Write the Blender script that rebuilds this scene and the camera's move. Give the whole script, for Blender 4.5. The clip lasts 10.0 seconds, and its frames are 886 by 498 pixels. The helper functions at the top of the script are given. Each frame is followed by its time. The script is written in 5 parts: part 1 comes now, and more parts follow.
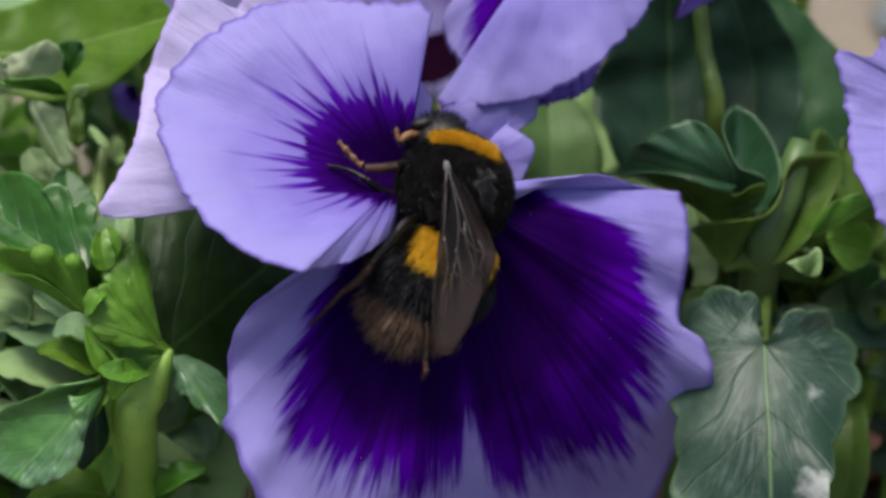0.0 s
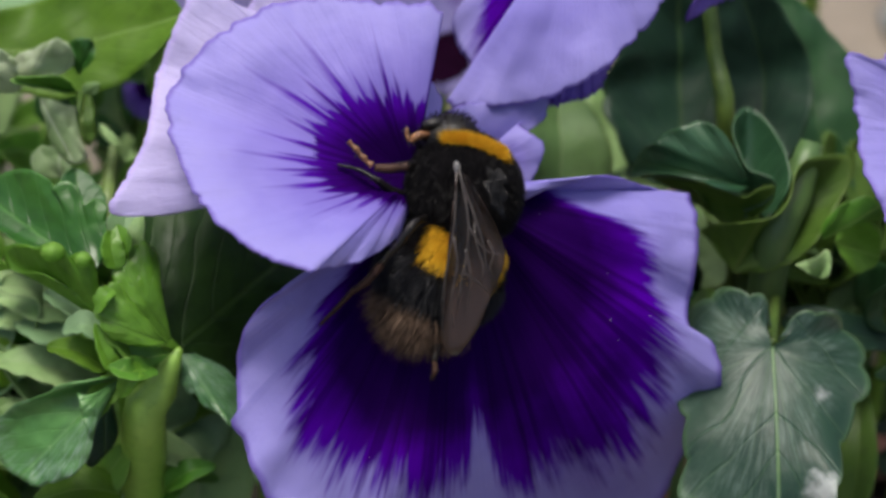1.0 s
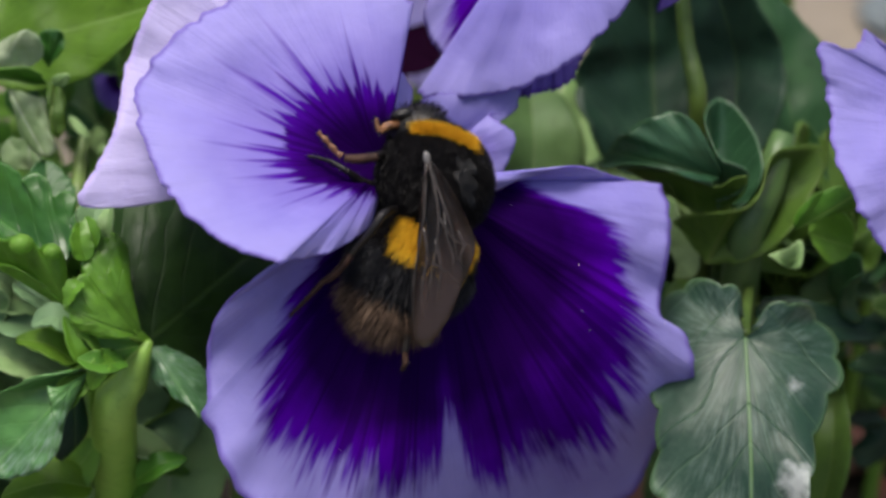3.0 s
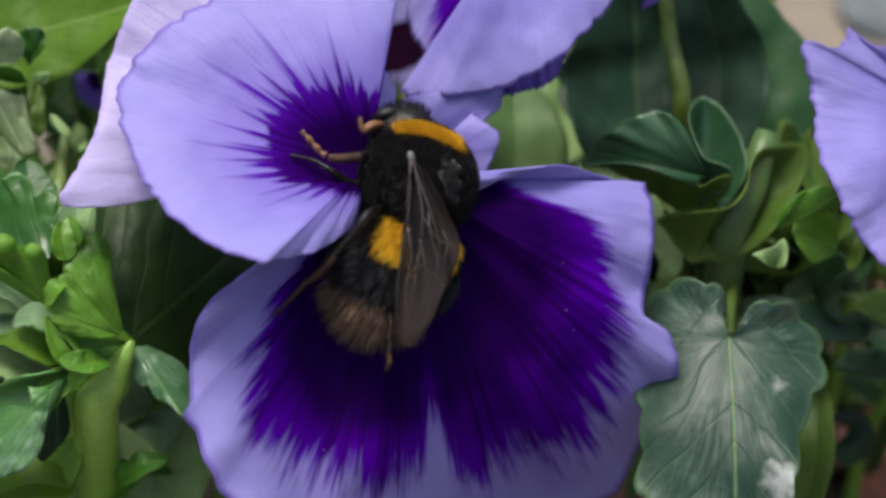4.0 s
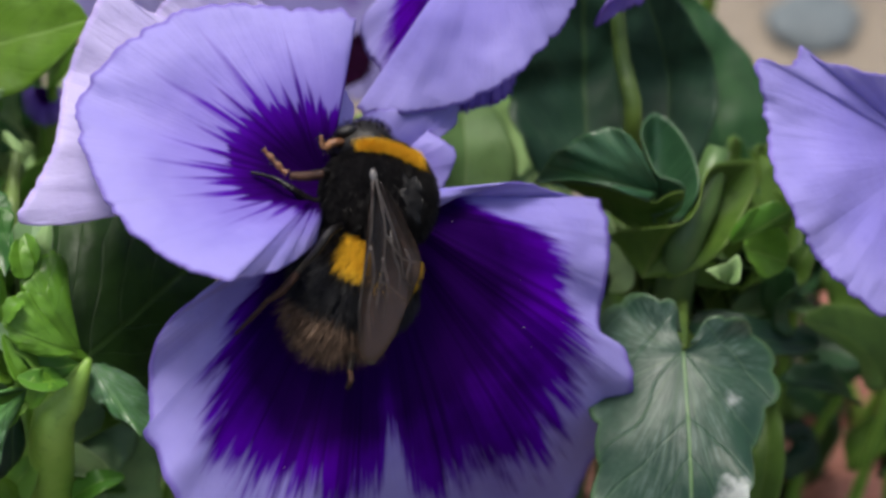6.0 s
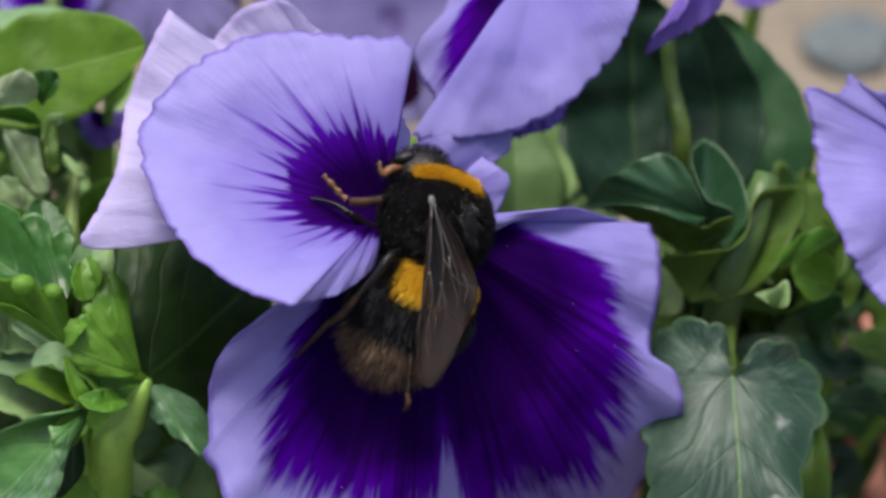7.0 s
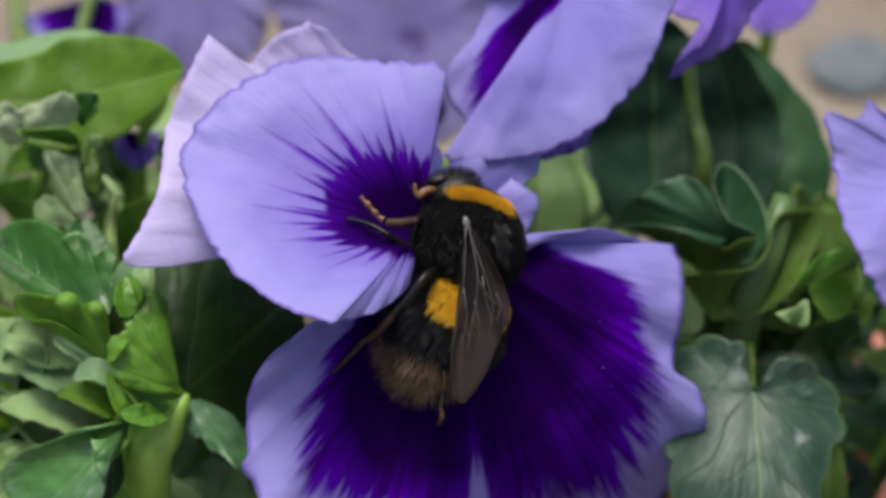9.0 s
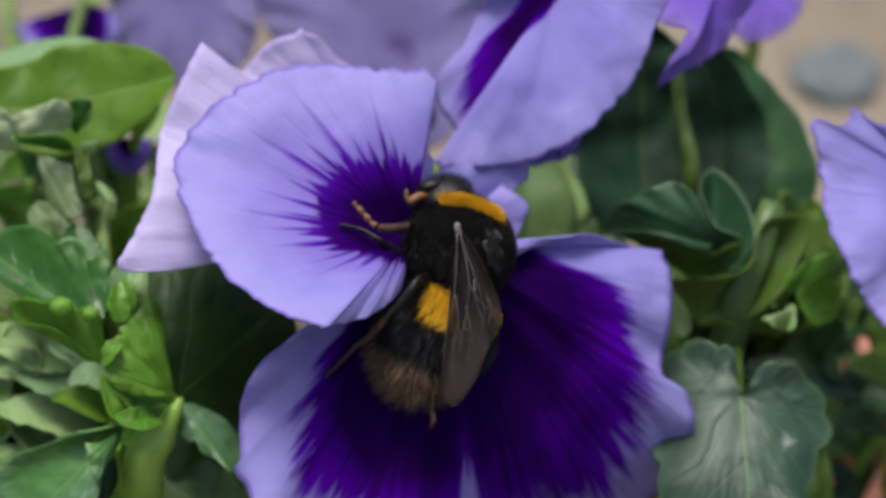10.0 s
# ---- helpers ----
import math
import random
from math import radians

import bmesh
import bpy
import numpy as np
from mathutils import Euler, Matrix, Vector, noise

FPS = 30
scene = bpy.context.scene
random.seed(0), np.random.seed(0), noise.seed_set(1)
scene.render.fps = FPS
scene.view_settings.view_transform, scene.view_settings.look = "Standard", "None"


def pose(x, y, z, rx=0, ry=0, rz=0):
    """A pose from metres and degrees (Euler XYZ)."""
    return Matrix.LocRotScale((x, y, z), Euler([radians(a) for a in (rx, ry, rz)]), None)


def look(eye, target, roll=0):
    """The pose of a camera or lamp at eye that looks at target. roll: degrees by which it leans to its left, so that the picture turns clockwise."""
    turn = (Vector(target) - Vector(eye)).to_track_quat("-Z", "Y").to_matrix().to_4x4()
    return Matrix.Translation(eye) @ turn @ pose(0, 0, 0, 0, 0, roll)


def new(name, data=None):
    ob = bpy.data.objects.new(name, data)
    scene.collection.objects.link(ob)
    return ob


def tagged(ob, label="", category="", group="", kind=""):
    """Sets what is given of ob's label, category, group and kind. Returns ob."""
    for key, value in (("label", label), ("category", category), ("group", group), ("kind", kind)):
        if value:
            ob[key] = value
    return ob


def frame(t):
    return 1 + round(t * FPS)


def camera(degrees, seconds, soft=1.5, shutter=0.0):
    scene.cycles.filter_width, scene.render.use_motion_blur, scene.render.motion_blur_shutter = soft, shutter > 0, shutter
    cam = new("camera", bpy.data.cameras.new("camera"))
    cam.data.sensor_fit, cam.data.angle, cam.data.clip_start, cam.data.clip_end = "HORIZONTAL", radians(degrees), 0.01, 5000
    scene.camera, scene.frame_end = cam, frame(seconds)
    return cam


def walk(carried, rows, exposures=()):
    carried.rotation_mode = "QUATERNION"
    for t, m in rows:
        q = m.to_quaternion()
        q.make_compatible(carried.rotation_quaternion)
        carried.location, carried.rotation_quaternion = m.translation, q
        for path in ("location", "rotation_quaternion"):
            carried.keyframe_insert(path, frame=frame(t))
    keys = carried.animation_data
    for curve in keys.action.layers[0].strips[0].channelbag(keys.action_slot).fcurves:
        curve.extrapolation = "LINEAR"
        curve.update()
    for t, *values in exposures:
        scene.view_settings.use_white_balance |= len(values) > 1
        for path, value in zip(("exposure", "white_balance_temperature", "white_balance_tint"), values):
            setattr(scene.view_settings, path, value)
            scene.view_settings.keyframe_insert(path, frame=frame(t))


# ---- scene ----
cam = camera(20, 10.0, soft=3.0)
cam.data.dof.use_dof = True
cam.data.dof.focus_distance = 0.186
cam.data.dof.aperture_fstop = 26.0
walk(cam, [
    (0.0, pose(0.00002, -0.14863, 0.18582, 47.997, -0.002, -0.005)),
    (0.5, pose(-0.00042, -0.14860, 0.18594, 47.967, -0.136, 0.142)),
    (1.0, pose(-0.00035, -0.14854, 0.18622, 47.891, -0.159, 0.278)),
    (1.5, pose(-0.00093, -0.14905, 0.18676, 47.842, -0.287, 0.091)),
    (2.0, pose(0.00006, -0.14908, 0.18612, 47.909, -0.255, 0.215)),
    (2.5, pose(0.00085, -0.14860, 0.18534, 47.915, -0.233, 0.186)),
    (2.7, pose(0.00098, -0.14852, 0.18528, 47.905, -0.220, 0.110)),
    (3.8, pose(0.00042, -0.14752, 0.18537, 47.666, -0.520, -0.362)),
    (4.0, pose(0.00013, -0.14736, 0.18531, 47.646, -0.647, -0.487)),
    (4.5, pose(-0.00097, -0.14653, 0.18458, 47.623, -1.131, -1.098)),
    (5.0, pose(-0.00186, -0.14648, 0.18445, 47.694, -1.680, -1.663)),
    (5.2, pose(-0.00240, -0.14650, 0.18465, 47.700, -1.912, -1.914)),
    (6.3, pose(-0.00680, -0.14720, 0.18705, 47.825, -2.350, -2.551)),
    (6.5, pose(-0.00780, -0.14740, 0.18752, 47.879, -2.367, -2.573)),
    (7.0, pose(-0.00894, -0.14835, 0.18895, 48.009, -2.321, -2.174)),
    (7.5, pose(-0.01147, -0.14984, 0.19070, 48.118, -2.549, -2.236)),
    (8.0, pose(-0.01202, -0.15108, 0.19122, 48.327, -2.560, -2.114)),
    (8.5, pose(-0.01266, -0.15207, 0.19155, 48.514, -2.630, -2.234)),
    (9.0, pose(-0.01321, -0.15214, 0.19289, 48.340, -2.765, -2.360)),
    (9.5, pose(-0.01417, -0.15281, 0.19378, 48.379, -2.931, -2.662)),
    (10.0, pose(-0.01417, -0.15375, 0.19406, 48.532, -3.055, -2.696)),
], exposures=[(0.0, 0.17), (2.5, 0.22), (5.0, 0.28), (7.0, 0.28), (10.0, 0.18)])

# ---- light ----
world = bpy.data.worlds.new("sky")
scene.world = world
world.use_nodes = True
wn = world.node_tree.nodes
sky = wn.new("ShaderNodeTexSky")
sky.sky_type = 'NISHITA'
sky.sun_disc = False
sky.sun_elevation = radians(79)
sky.sun_rotation = radians(-53)
sky.dust_density = 7.0
sky.ozone_density = 1.0
world.node_tree.links.new(sky.outputs[0], wn["Background"].inputs[0])
wn["Background"].inputs[1].default_value = 0.15
sun = new("sun", bpy.data.lights.new("sun", 'SUN'))
sun.data.energy, sun.data.angle, sun.data.color = 2.35, radians(20), (1.0, 0.97, 0.92)
sun.matrix_world = look((-0.16, 0.12, 1.0), (0, 0, 0))

# ---- the bed's own axes: u to the right, v up the leaning flower face, w out of it, in millimetres ----
LEAN = radians(42)
MM = 0.001
BASIS = Matrix(((1, 0, 0, 0), (0, math.sin(LEAN), -math.cos(LEAN), 0), (0, math.cos(LEAN), math.sin(LEAN), 0.052), (0, 0, 0, 1)))


def bed(u, v, w):
    return BASIS @ Vector((u * MM, v * MM, w * MM))


def to_ground(p, sink=1.0):
    """The place on the ground straight below p."""
    h = 52 + p[1] * math.cos(LEAN) + p[2] * math.sin(LEAN) + sink
    return (p[0], p[1] - h * math.cos(LEAN), p[2] - h * math.sin(LEAN))


right_foot = to_ground((26.26, -1.37, -6))


# ---- materials ----
def material(name):
    m = bpy.data.materials.new(name)
    m.use_nodes = True
    nt = m.node_tree
    return m, nt, nt.nodes, nt.nodes["Principled BSDF"]


def node(nt, kind, **values):
    n = nt.nodes.new(kind)
    for key, value in values.items():
        if key in n.inputs:
            n.inputs[key].default_value = value
    return n


def calc(nt, op, a, b=None, c=None):
    n = nt.nodes.new("ShaderNodeMath")
    n.operation = op
    for i, x in enumerate((a, b, c)):
        if x is None:
            continue
        if isinstance(x, (int, float)):
            n.inputs[i].default_value = x
        else:
            nt.links.new(x, n.inputs[i])
    return n.outputs[0]


def blend(nt, fac, a, b, mode='MIX'):
    n = nt.nodes.new("ShaderNodeMix")
    n.data_type, n.blend_type = 'RGBA', mode
    for i, x in ((0, fac), (6, a), (7, b)):
        if isinstance(x, (int, float)):
            n.inputs[i].default_value = x
        elif isinstance(x, tuple):
            n.inputs[i].default_value = (*x, 1)
        else:
            nt.links.new(x, n.inputs[i])
    return n.outputs[2]


def smooth(nt, x, lo, hi):
    n = nt.nodes.new("ShaderNodeMapRange")
    n.interpolation_type = 'SMOOTHSTEP'
    nt.links.new(x, n.inputs[0])
    n.inputs[1].default_value, n.inputs[2].default_value = lo, hi
    return n.outputs[0]


def noise_at(nt, vec, scale, detail=3.0, rough=0.55):
    n = node(nt, "ShaderNodeTexNoise", Scale=scale, Detail=detail, Roughness=rough)
    if vec is not None:
        nt.links.new(vec, n.inputs[0])
    return n.outputs[0]


def stretched(nt, uv, sx, sy):
    n = nt.nodes.new("ShaderNodeMapping")
    n.inputs[3].default_value = (sx, sy, 1)
    nt.links.new(uv, n.inputs[0])
    return n.outputs[0]


def bumped(nt, bsdf, height, strength, distance):
    b = nt.nodes.new("ShaderNodeBump")
    b.inputs["Strength"].default_value, b.inputs["Distance"].default_value = strength, distance
    nt.links.new(height, b.inputs["Height"])
    nt.links.new(b.outputs[0], bsdf.inputs["Normal"])
    return b.outputs[0]


def sheer(nt, bsdf, colour, share, normal=None):
    """Lets part of the light through a thin petal or leaf."""
    t = nt.nodes.new("ShaderNodeBsdfTranslucent")
    nt.links.new(colour, t.inputs[0])
    if normal is not None:
        nt.links.new(normal, t.inputs["Normal"])
    mix = nt.nodes.new("ShaderNodeMixShader")
    mix.inputs[0].default_value = share
    nt.links.new(bsdf.outputs[0], mix.inputs[1])
    nt.links.new(t.outputs[0], mix.inputs[2])
    nt.links.new(mix.outputs[0], nt.nodes["Material Output"].inputs[0])


def ray_mask(nt, t, r, count, solid, reach, shift, slim=1.15, fat=1.8):
    """Tapered rays running out of a solid heart: count along the rim, solid up to r, tips anywhere within reach."""
    nodes = nt.nodes
    pos = calc(nt, 'MULTIPLY_ADD', t, count, shift)
    cell = nodes.new("ShaderNodeTexWhiteNoise")
    cell.noise_dimensions = '1D'
    nt.links.new(calc(nt, 'FLOOR', pos), cell.inputs["W"])
    away = calc(nt, 'ABSOLUTE', calc(nt, 'MULTIPLY_ADD', calc(nt, 'FRACT', pos), 2.0, -1.0))
    tip = calc(nt, 'MULTIPLY_ADD', cell.outputs["Value"], reach[1] - reach[0], reach[0])
    left = calc(nt, 'DIVIDE', calc(nt, 'SUBTRACT', tip, r), calc(nt, 'SUBTRACT', tip, solid))
    width = calc(nt, 'MULTIPLY', calc(nt, 'POWER', calc(nt, 'MAXIMUM', left, 0.0), slim), fat)
    return smooth(nt, calc(nt, 'SUBTRACT', width, away), 0.0, min(0.72, 0.7 * fat))


def petal_material(name, pale, mid, deep, rays=((16.0, 0.5, (0.7, 1.3)), (43.0, 0.6, (0.65, 1.0))), sheerness=0.3, core_at=(0.95, 0.6), halo=0.45, stroke=18.0, spread=1.9, waver=0.04, ragged=0.2, feather=0.0):
    """uv.x runs along the rim, uv.y from the throat (0) over the blotch's rim (1) outwards."""
    m, nt, nodes, bsdf = material(name)
    first = nodes.new("ShaderNodeUVMap")
    first.uv_map = "UVMap"
    uv = first.outputs[0]
    sep = nodes.new("ShaderNodeSeparateXYZ")
    nt.links.new(uv, sep.inputs[0])
    geo = nodes.new("ShaderNodeTexCoord").outputs["Object"]
    sway = calc(nt, 'MULTIPLY_ADD', noise_at(nt, stretched(nt, uv, 26.0, 0.35), 1.0, 2.0), waver, -0.5 * waver)
    t = calc(nt, 'ADD', sep.outputs[0], sway)
    join = nodes.new("ShaderNodeCombineXYZ")
    nt.links.new(t, join.inputs[0])
    nt.links.new(sep.outputs[1], join.inputs[1])
    uv = join.outputs[0]
    cloud = noise_at(nt, geo, 160.0, 3.0)
    fine = noise_at(nt, stretched(nt, uv, stroke * 5.0, 1.6), 1.0, 3.0, 0.7)
    vein = noise_at(nt, stretched(nt, uv, stroke * 4.2, 0.6), 1.0, 2.0, 0.6)
    r = calc(nt, 'ADD', sep.outputs[1], calc(nt, 'MULTIPLY_ADD', fine, 0.16, -0.08))
    r = calc(nt, 'ADD', r, calc(nt, 'MULTIPLY_ADD', noise_at(nt, geo, 330.0, 2.0), ragged, -0.5 * ragged))
    dark = None
    for k, (count, solid, reach, *form) in enumerate(rays):
        one = ray_mask(nt, t, r, count, solid, reach, 0.37 * k, *form)
        dark = one if dark is None else calc(nt, 'MAXIMUM', dark, one)
    if feather:
        # a blotch with frayed ends: long strands, short ones and pale gaps
        long = noise_at(nt, stretched(nt, uv, 105.0, 2.6), 1.0, 2.0, 0.5)
        short = noise_at(nt, stretched(nt, uv, 260.0, 6.0), 1.0, 2.0, 0.5)
        lobe = noise_at(nt, geo, 210.0, 2.0)
        fray = calc(nt, 'MULTIPLY_ADD', long, feather, calc(nt, 'MULTIPLY_ADD', short, 0.8 * feather, calc(nt, 'MULTIPLY_ADD', lobe, 0.5 * feather, sep.outputs[1])))
        one = smooth(nt, calc(nt, 'SUBTRACT', fray, 1.02 * feather), 1.10, 0.93)
        dark = one if dark is None else calc(nt, 'MAXIMUM', dark, one)
    dark = calc(nt, 'MULTIPLY', dark, calc(nt, 'MULTIPLY_ADD', smooth(nt, r, 0.98, 1.14), -0.3, 1.0))
    core = smooth(nt, calc(nt, 'ADD', r, calc(nt, 'MULTIPLY_ADD', noise_at(nt, geo, 80.0, 2.0), 0.8, -0.4)), core_at[0], core_at[1])
    base = blend(nt, smooth(nt, cloud, 0.3, 0.7), tuple(c * k for c, k in zip(pale, (0.82, 0.82, 0.9))), pale)
    tint = tuple(0.42 * p + 0.58 * q for p, q in zip(pale, mid))
    base = blend(nt, calc(nt, 'MULTIPLY', smooth(nt, vein, 0.45, 0.8), 0.08), base, tint)
    near = calc(nt, 'MULTIPLY', smooth(nt, calc(nt, 'MULTIPLY_ADD', cloud, 0.5, r), spread, 0.9), calc(nt, 'MULTIPLY_ADD', vein, 0.3, 0.75))
    base = blend(nt, calc(nt, 'MULTIPLY', near, halo), base, tint)
    rim = nodes.new("ShaderNodeUVMap")
    rim.uv_map = "Rim"
    rsep = nodes.new("ShaderNodeSeparateXYZ")
    nt.links.new(rim.outputs[0], rsep.inputs[0])
    white = tuple(0.8 * p + 0.18 * max(pale) for p in pale)
    base = blend(nt, calc(nt, 'MULTIPLY', smooth(nt, calc(nt, 'MULTIPLY_ADD', cloud, 0.3, rsep.outputs[1]), 0.65, 1.15), 0.55), base, white)
    edge = calc(nt, 'MULTIPLY', smooth(nt, calc(nt, 'ADD', rsep.outputs[1], calc(nt, 'MULTIPLY', fine, 0.03)), 0.985, 1.01), 0.7)
    base = blend(nt, edge, base, tuple(0.45 * p + 0.55 * q for p, q in zip(pale, mid)))
    violet = blend(nt, core, mid, deep)
    violet = blend(nt, calc(nt, 'MULTIPLY', smooth(nt, vein, 0.5, 0.62), 0.5), violet, tuple(0.5 * c for c in deep))
    col = blend(nt, dark, base, violet)
    nt.links.new(col, bsdf.inputs["Base Color"])
    bsdf.inputs["Roughness"].default_value = 0.55
    nt.links.new(calc(nt, 'MULTIPLY_ADD', dark, -0.24, 0.25), bsdf.inputs["Specular IOR Level"])
    h = calc(nt, 'ADD', calc(nt, 'MULTIPLY', vein, 1.0), calc(nt, 'MULTIPLY', noise_at(nt, geo, 900.0, 3.0), 0.5))
    h = calc(nt, 'ADD', h, calc(nt, 'MULTIPLY', noise_at(nt, geo, 280.0, 3.0), 1.6))
    nrm = bumped(nt, bsdf, h, 0.3, 0.0004)
    sheer(nt, bsdf, col, sheerness, nrm)
    return m


def leaf_material(name, dark, light, rib, gloss=0.38, sheerness=0.25, rib_width=0.018, powder=(), spec=0.38, palm=0, painted_sheen=0.0):
    """uv.x runs across the blade (0.5 on the midrib), uv.y along it."""
    m, nt, nodes, bsdf = material(name)
    first, rim = nodes.new("ShaderNodeUVMap"), nodes.new("ShaderNodeUVMap")
    first.uv_map, rim.uv_map = "UVMap", "Rim"
    uv = first.outputs[0]
    sep, rsep = nodes.new("ShaderNodeSeparateXYZ"), nodes.new("ShaderNodeSeparateXYZ")
    nt.links.new(uv, sep.inputs[0])
    nt.links.new(rim.outputs[0], rsep.inputs[0])
    geo = nodes.new("ShaderNodeTexCoord").outputs["Object"]
    away = calc(nt, 'ABSOLUTE', calc(nt, 'SUBTRACT', sep.outputs[0], 0.5))
    wav = calc(nt, 'SUBTRACT', calc(nt, 'MULTIPLY', sep.outputs[1], 6.0), calc(nt, 'MULTIPLY', away, 7.0))
    wav = calc(nt, 'ADD', wav, calc(nt, 'MULTIPLY', noise_at(nt, geo, 180.0, 1.0), 0.9))
    tri = calc(nt, 'ABSOLUTE', calc(nt, 'SUBTRACT', calc(nt, 'FRACT', wav), 0.5))
    side = smooth(nt, tri, 0.06, 0.0)
    mid = smooth(nt, away, rib_width, rib_width * 0.3)
    n1 = noise_at(nt, geo, 120.0, 4.0)
    n2 = noise_at(nt, geo, 700.0, 4.0)
    col = blend(nt, smooth(nt, n1, 0.3, 0.7), dark, light)
    col = blend(nt, calc(nt, 'MULTIPLY', smooth(nt, n2, 0.45, 0.75), 0.35), col, tuple(0.5 * c for c in dark))
    col = blend(nt, calc(nt, 'MULTIPLY', side, 0.10), col, rib)
    col = blend(nt, calc(nt, 'MULTIPLY', mid, 0.85), col, rib)
    col = blend(nt, calc(nt, 'MULTIPLY', smooth(nt, calc(nt, 'MULTIPLY_ADD', n1, 0.08, rsep.outputs[1]), 0.975, 1.04), 0.4), col, rib)
    if palm:
        # veins spreading from the stalk to the lobes, the blade swelling between them
        across = calc(nt, 'ADD', calc(nt, 'MULTIPLY', rsep.outputs[0], palm), calc(nt, 'MULTIPLY', noise_at(nt, geo, 260.0, 2.0), 0.5))
        off = calc(nt, 'ABSOLUTE', calc(nt, 'SUBTRACT', calc(nt, 'FRACT', across), 0.5))
        spread = calc(nt, 'MULTIPLY', off, calc(nt, 'MAXIMUM', rsep.outputs[1], 0.05))
        fade = smooth(nt, rsep.outputs[1], 1.0, 0.3)
        col = blend(nt, calc(nt, 'MULTIPLY', calc(nt, 'MULTIPLY', smooth(nt, spread, 0.025, 0.0), fade), 0.16), col, rib)
    # pale streaks paint the sky's sheen into the leaf colour
    if painted_sheen:
        streak = noise_at(nt, stretched(nt, rim.outputs[0], 90.0, 5.0), 1.0, 4.0, 0.7)
        patch = smooth(nt, noise_at(nt, geo, 140.0, 2.0), 0.38, 0.62)
        col = blend(nt, calc(nt, 'MULTIPLY', calc(nt, 'MULTIPLY', smooth(nt, streak, 0.4, 0.7), patch), painted_sheen), col, (0.25, 0.33, 0.29))
    for place, reach in powder:
        far = nodes.new("ShaderNodeVectorMath")
        far.operation = 'DISTANCE'
        nt.links.new(geo, far.inputs[0])
        far.inputs[1].default_value = place
        ring = calc(nt, 'ADD', calc(nt, 'MULTIPLY', n2, reach * 1.4), calc(nt, 'MULTIPLY_ADD', noise_at(nt, geo, 420.0, 3.0), reach * 1.2, far.outputs[1]))
        col = blend(nt, calc(nt, 'MULTIPLY', smooth(nt, ring, reach * 2.3, reach * 1.5), 0.62), col, (0.60, 0.63, 0.62))
    nt.links.new(col, bsdf.inputs["Base Color"])
    rough = calc(nt, 'ADD', calc(nt, 'MULTIPLY', n1, 0.25), gloss - 0.1)
    nt.links.new(rough, bsdf.inputs["Roughness"])
    bsdf.inputs["Specular IOR Level"].default_value = spec
    h = calc(nt, 'ADD', calc(nt, 'MULTIPLY', n2, 0.5), calc(nt, 'MULTIPLY', calc(nt, 'ADD', side, mid), -0.4))
    h = calc(nt, 'ADD', h, calc(nt, 'MULTIPLY', n1, 0.8))
    nrm = bumped(nt, bsdf, h, 0.4, 0.0005)
    sheer(nt, bsdf, col, sheerness, nrm)
    return m


def plain_material(name, a, b, scale, rough, bump=0.3, depth=0.0003, spec=0.5):
    m, nt, nodes, bsdf = material(name)
    geo = nodes.new("ShaderNodeTexCoord").outputs["Object"]
    n1, n2 = noise_at(nt, geo, scale, 4.0), noise_at(nt, geo, scale * 6, 4.0)
    col = blend(nt, smooth(nt, n1, 0.3, 0.7), a, b)
    col = blend(nt, calc(nt, 'MULTIPLY', smooth(nt, n2, 0.5, 0.8), 0.5), col, tuple(0.6 * c for c in a))
    nt.links.new(col, bsdf.inputs["Base Color"])
    bsdf.inputs["Roughness"].default_value = rough
    bsdf.inputs["Specular IOR Level"].default_value = spec
    bumped(nt, bsdf, calc(nt, 'ADD', n1, n2), bump, depth)
    return m


PALE, MID, DEEP = (0.283, 0.248, 0.655), (0.070, 0.003, 0.31), (0.014, 0.0006, 0.055)
petal_lower = petal_material("petal_lower", PALE, (0.085, 0.0008, 0.36), (0.0165, 0.0005, 0.066), (), core_at=(1.0, 0.58), stroke=22.0, waver=0.03, halo=0.75, spread=1.45, ragged=0.2, feather=0.31)
petal_side = petal_material("petal_side", PALE, MID, DEEP, ((23.0, 0.55, (0.95, 1.75), 0.85, 0.8), (41.0, 0.65, (0.75, 1.3), 1.0, 0.95), (37.0, 0.64, (0.76, 1.08))), core_at=(0.9, 0.4), halo=0.7, spread=2.2, waver=0.06)
petal_back = petal_material("petal_back", (0.53, 0.475, 0.78), (0.45, 0.33, 0.75), (0.2, 0.1, 0.5))
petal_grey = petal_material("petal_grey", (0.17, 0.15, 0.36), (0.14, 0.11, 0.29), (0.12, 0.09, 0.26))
# maroon taken almost to black, so the gap's shade is in the colour
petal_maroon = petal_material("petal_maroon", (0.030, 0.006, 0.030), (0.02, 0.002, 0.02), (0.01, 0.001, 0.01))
petal_violet = petal_material("petal_violet", (0.17, 0.09, 0.50), MID, DEEP)
# dark and dulled, so the shade under the flower is in the material
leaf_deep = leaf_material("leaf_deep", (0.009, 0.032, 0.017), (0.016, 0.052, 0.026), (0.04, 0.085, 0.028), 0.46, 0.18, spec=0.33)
leaf_mid = leaf_material("leaf_mid", (0.026, 0.095, 0.026), (0.048, 0.145, 0.036), (0.13, 0.25, 0.07), 0.4, 0.28)
leaf_young = leaf_material("leaf_young", (0.135, 0.31, 0.034), (0.21, 0.42, 0.06), (0.24, 0.40, 0.08), 0.42, 0.5)
leaf_fresh = leaf_material("leaf_fresh", (0.055, 0.18, 0.018), (0.095, 0.26, 0.025), (0.18, 0.34, 0.06), 0.36, 0.35)
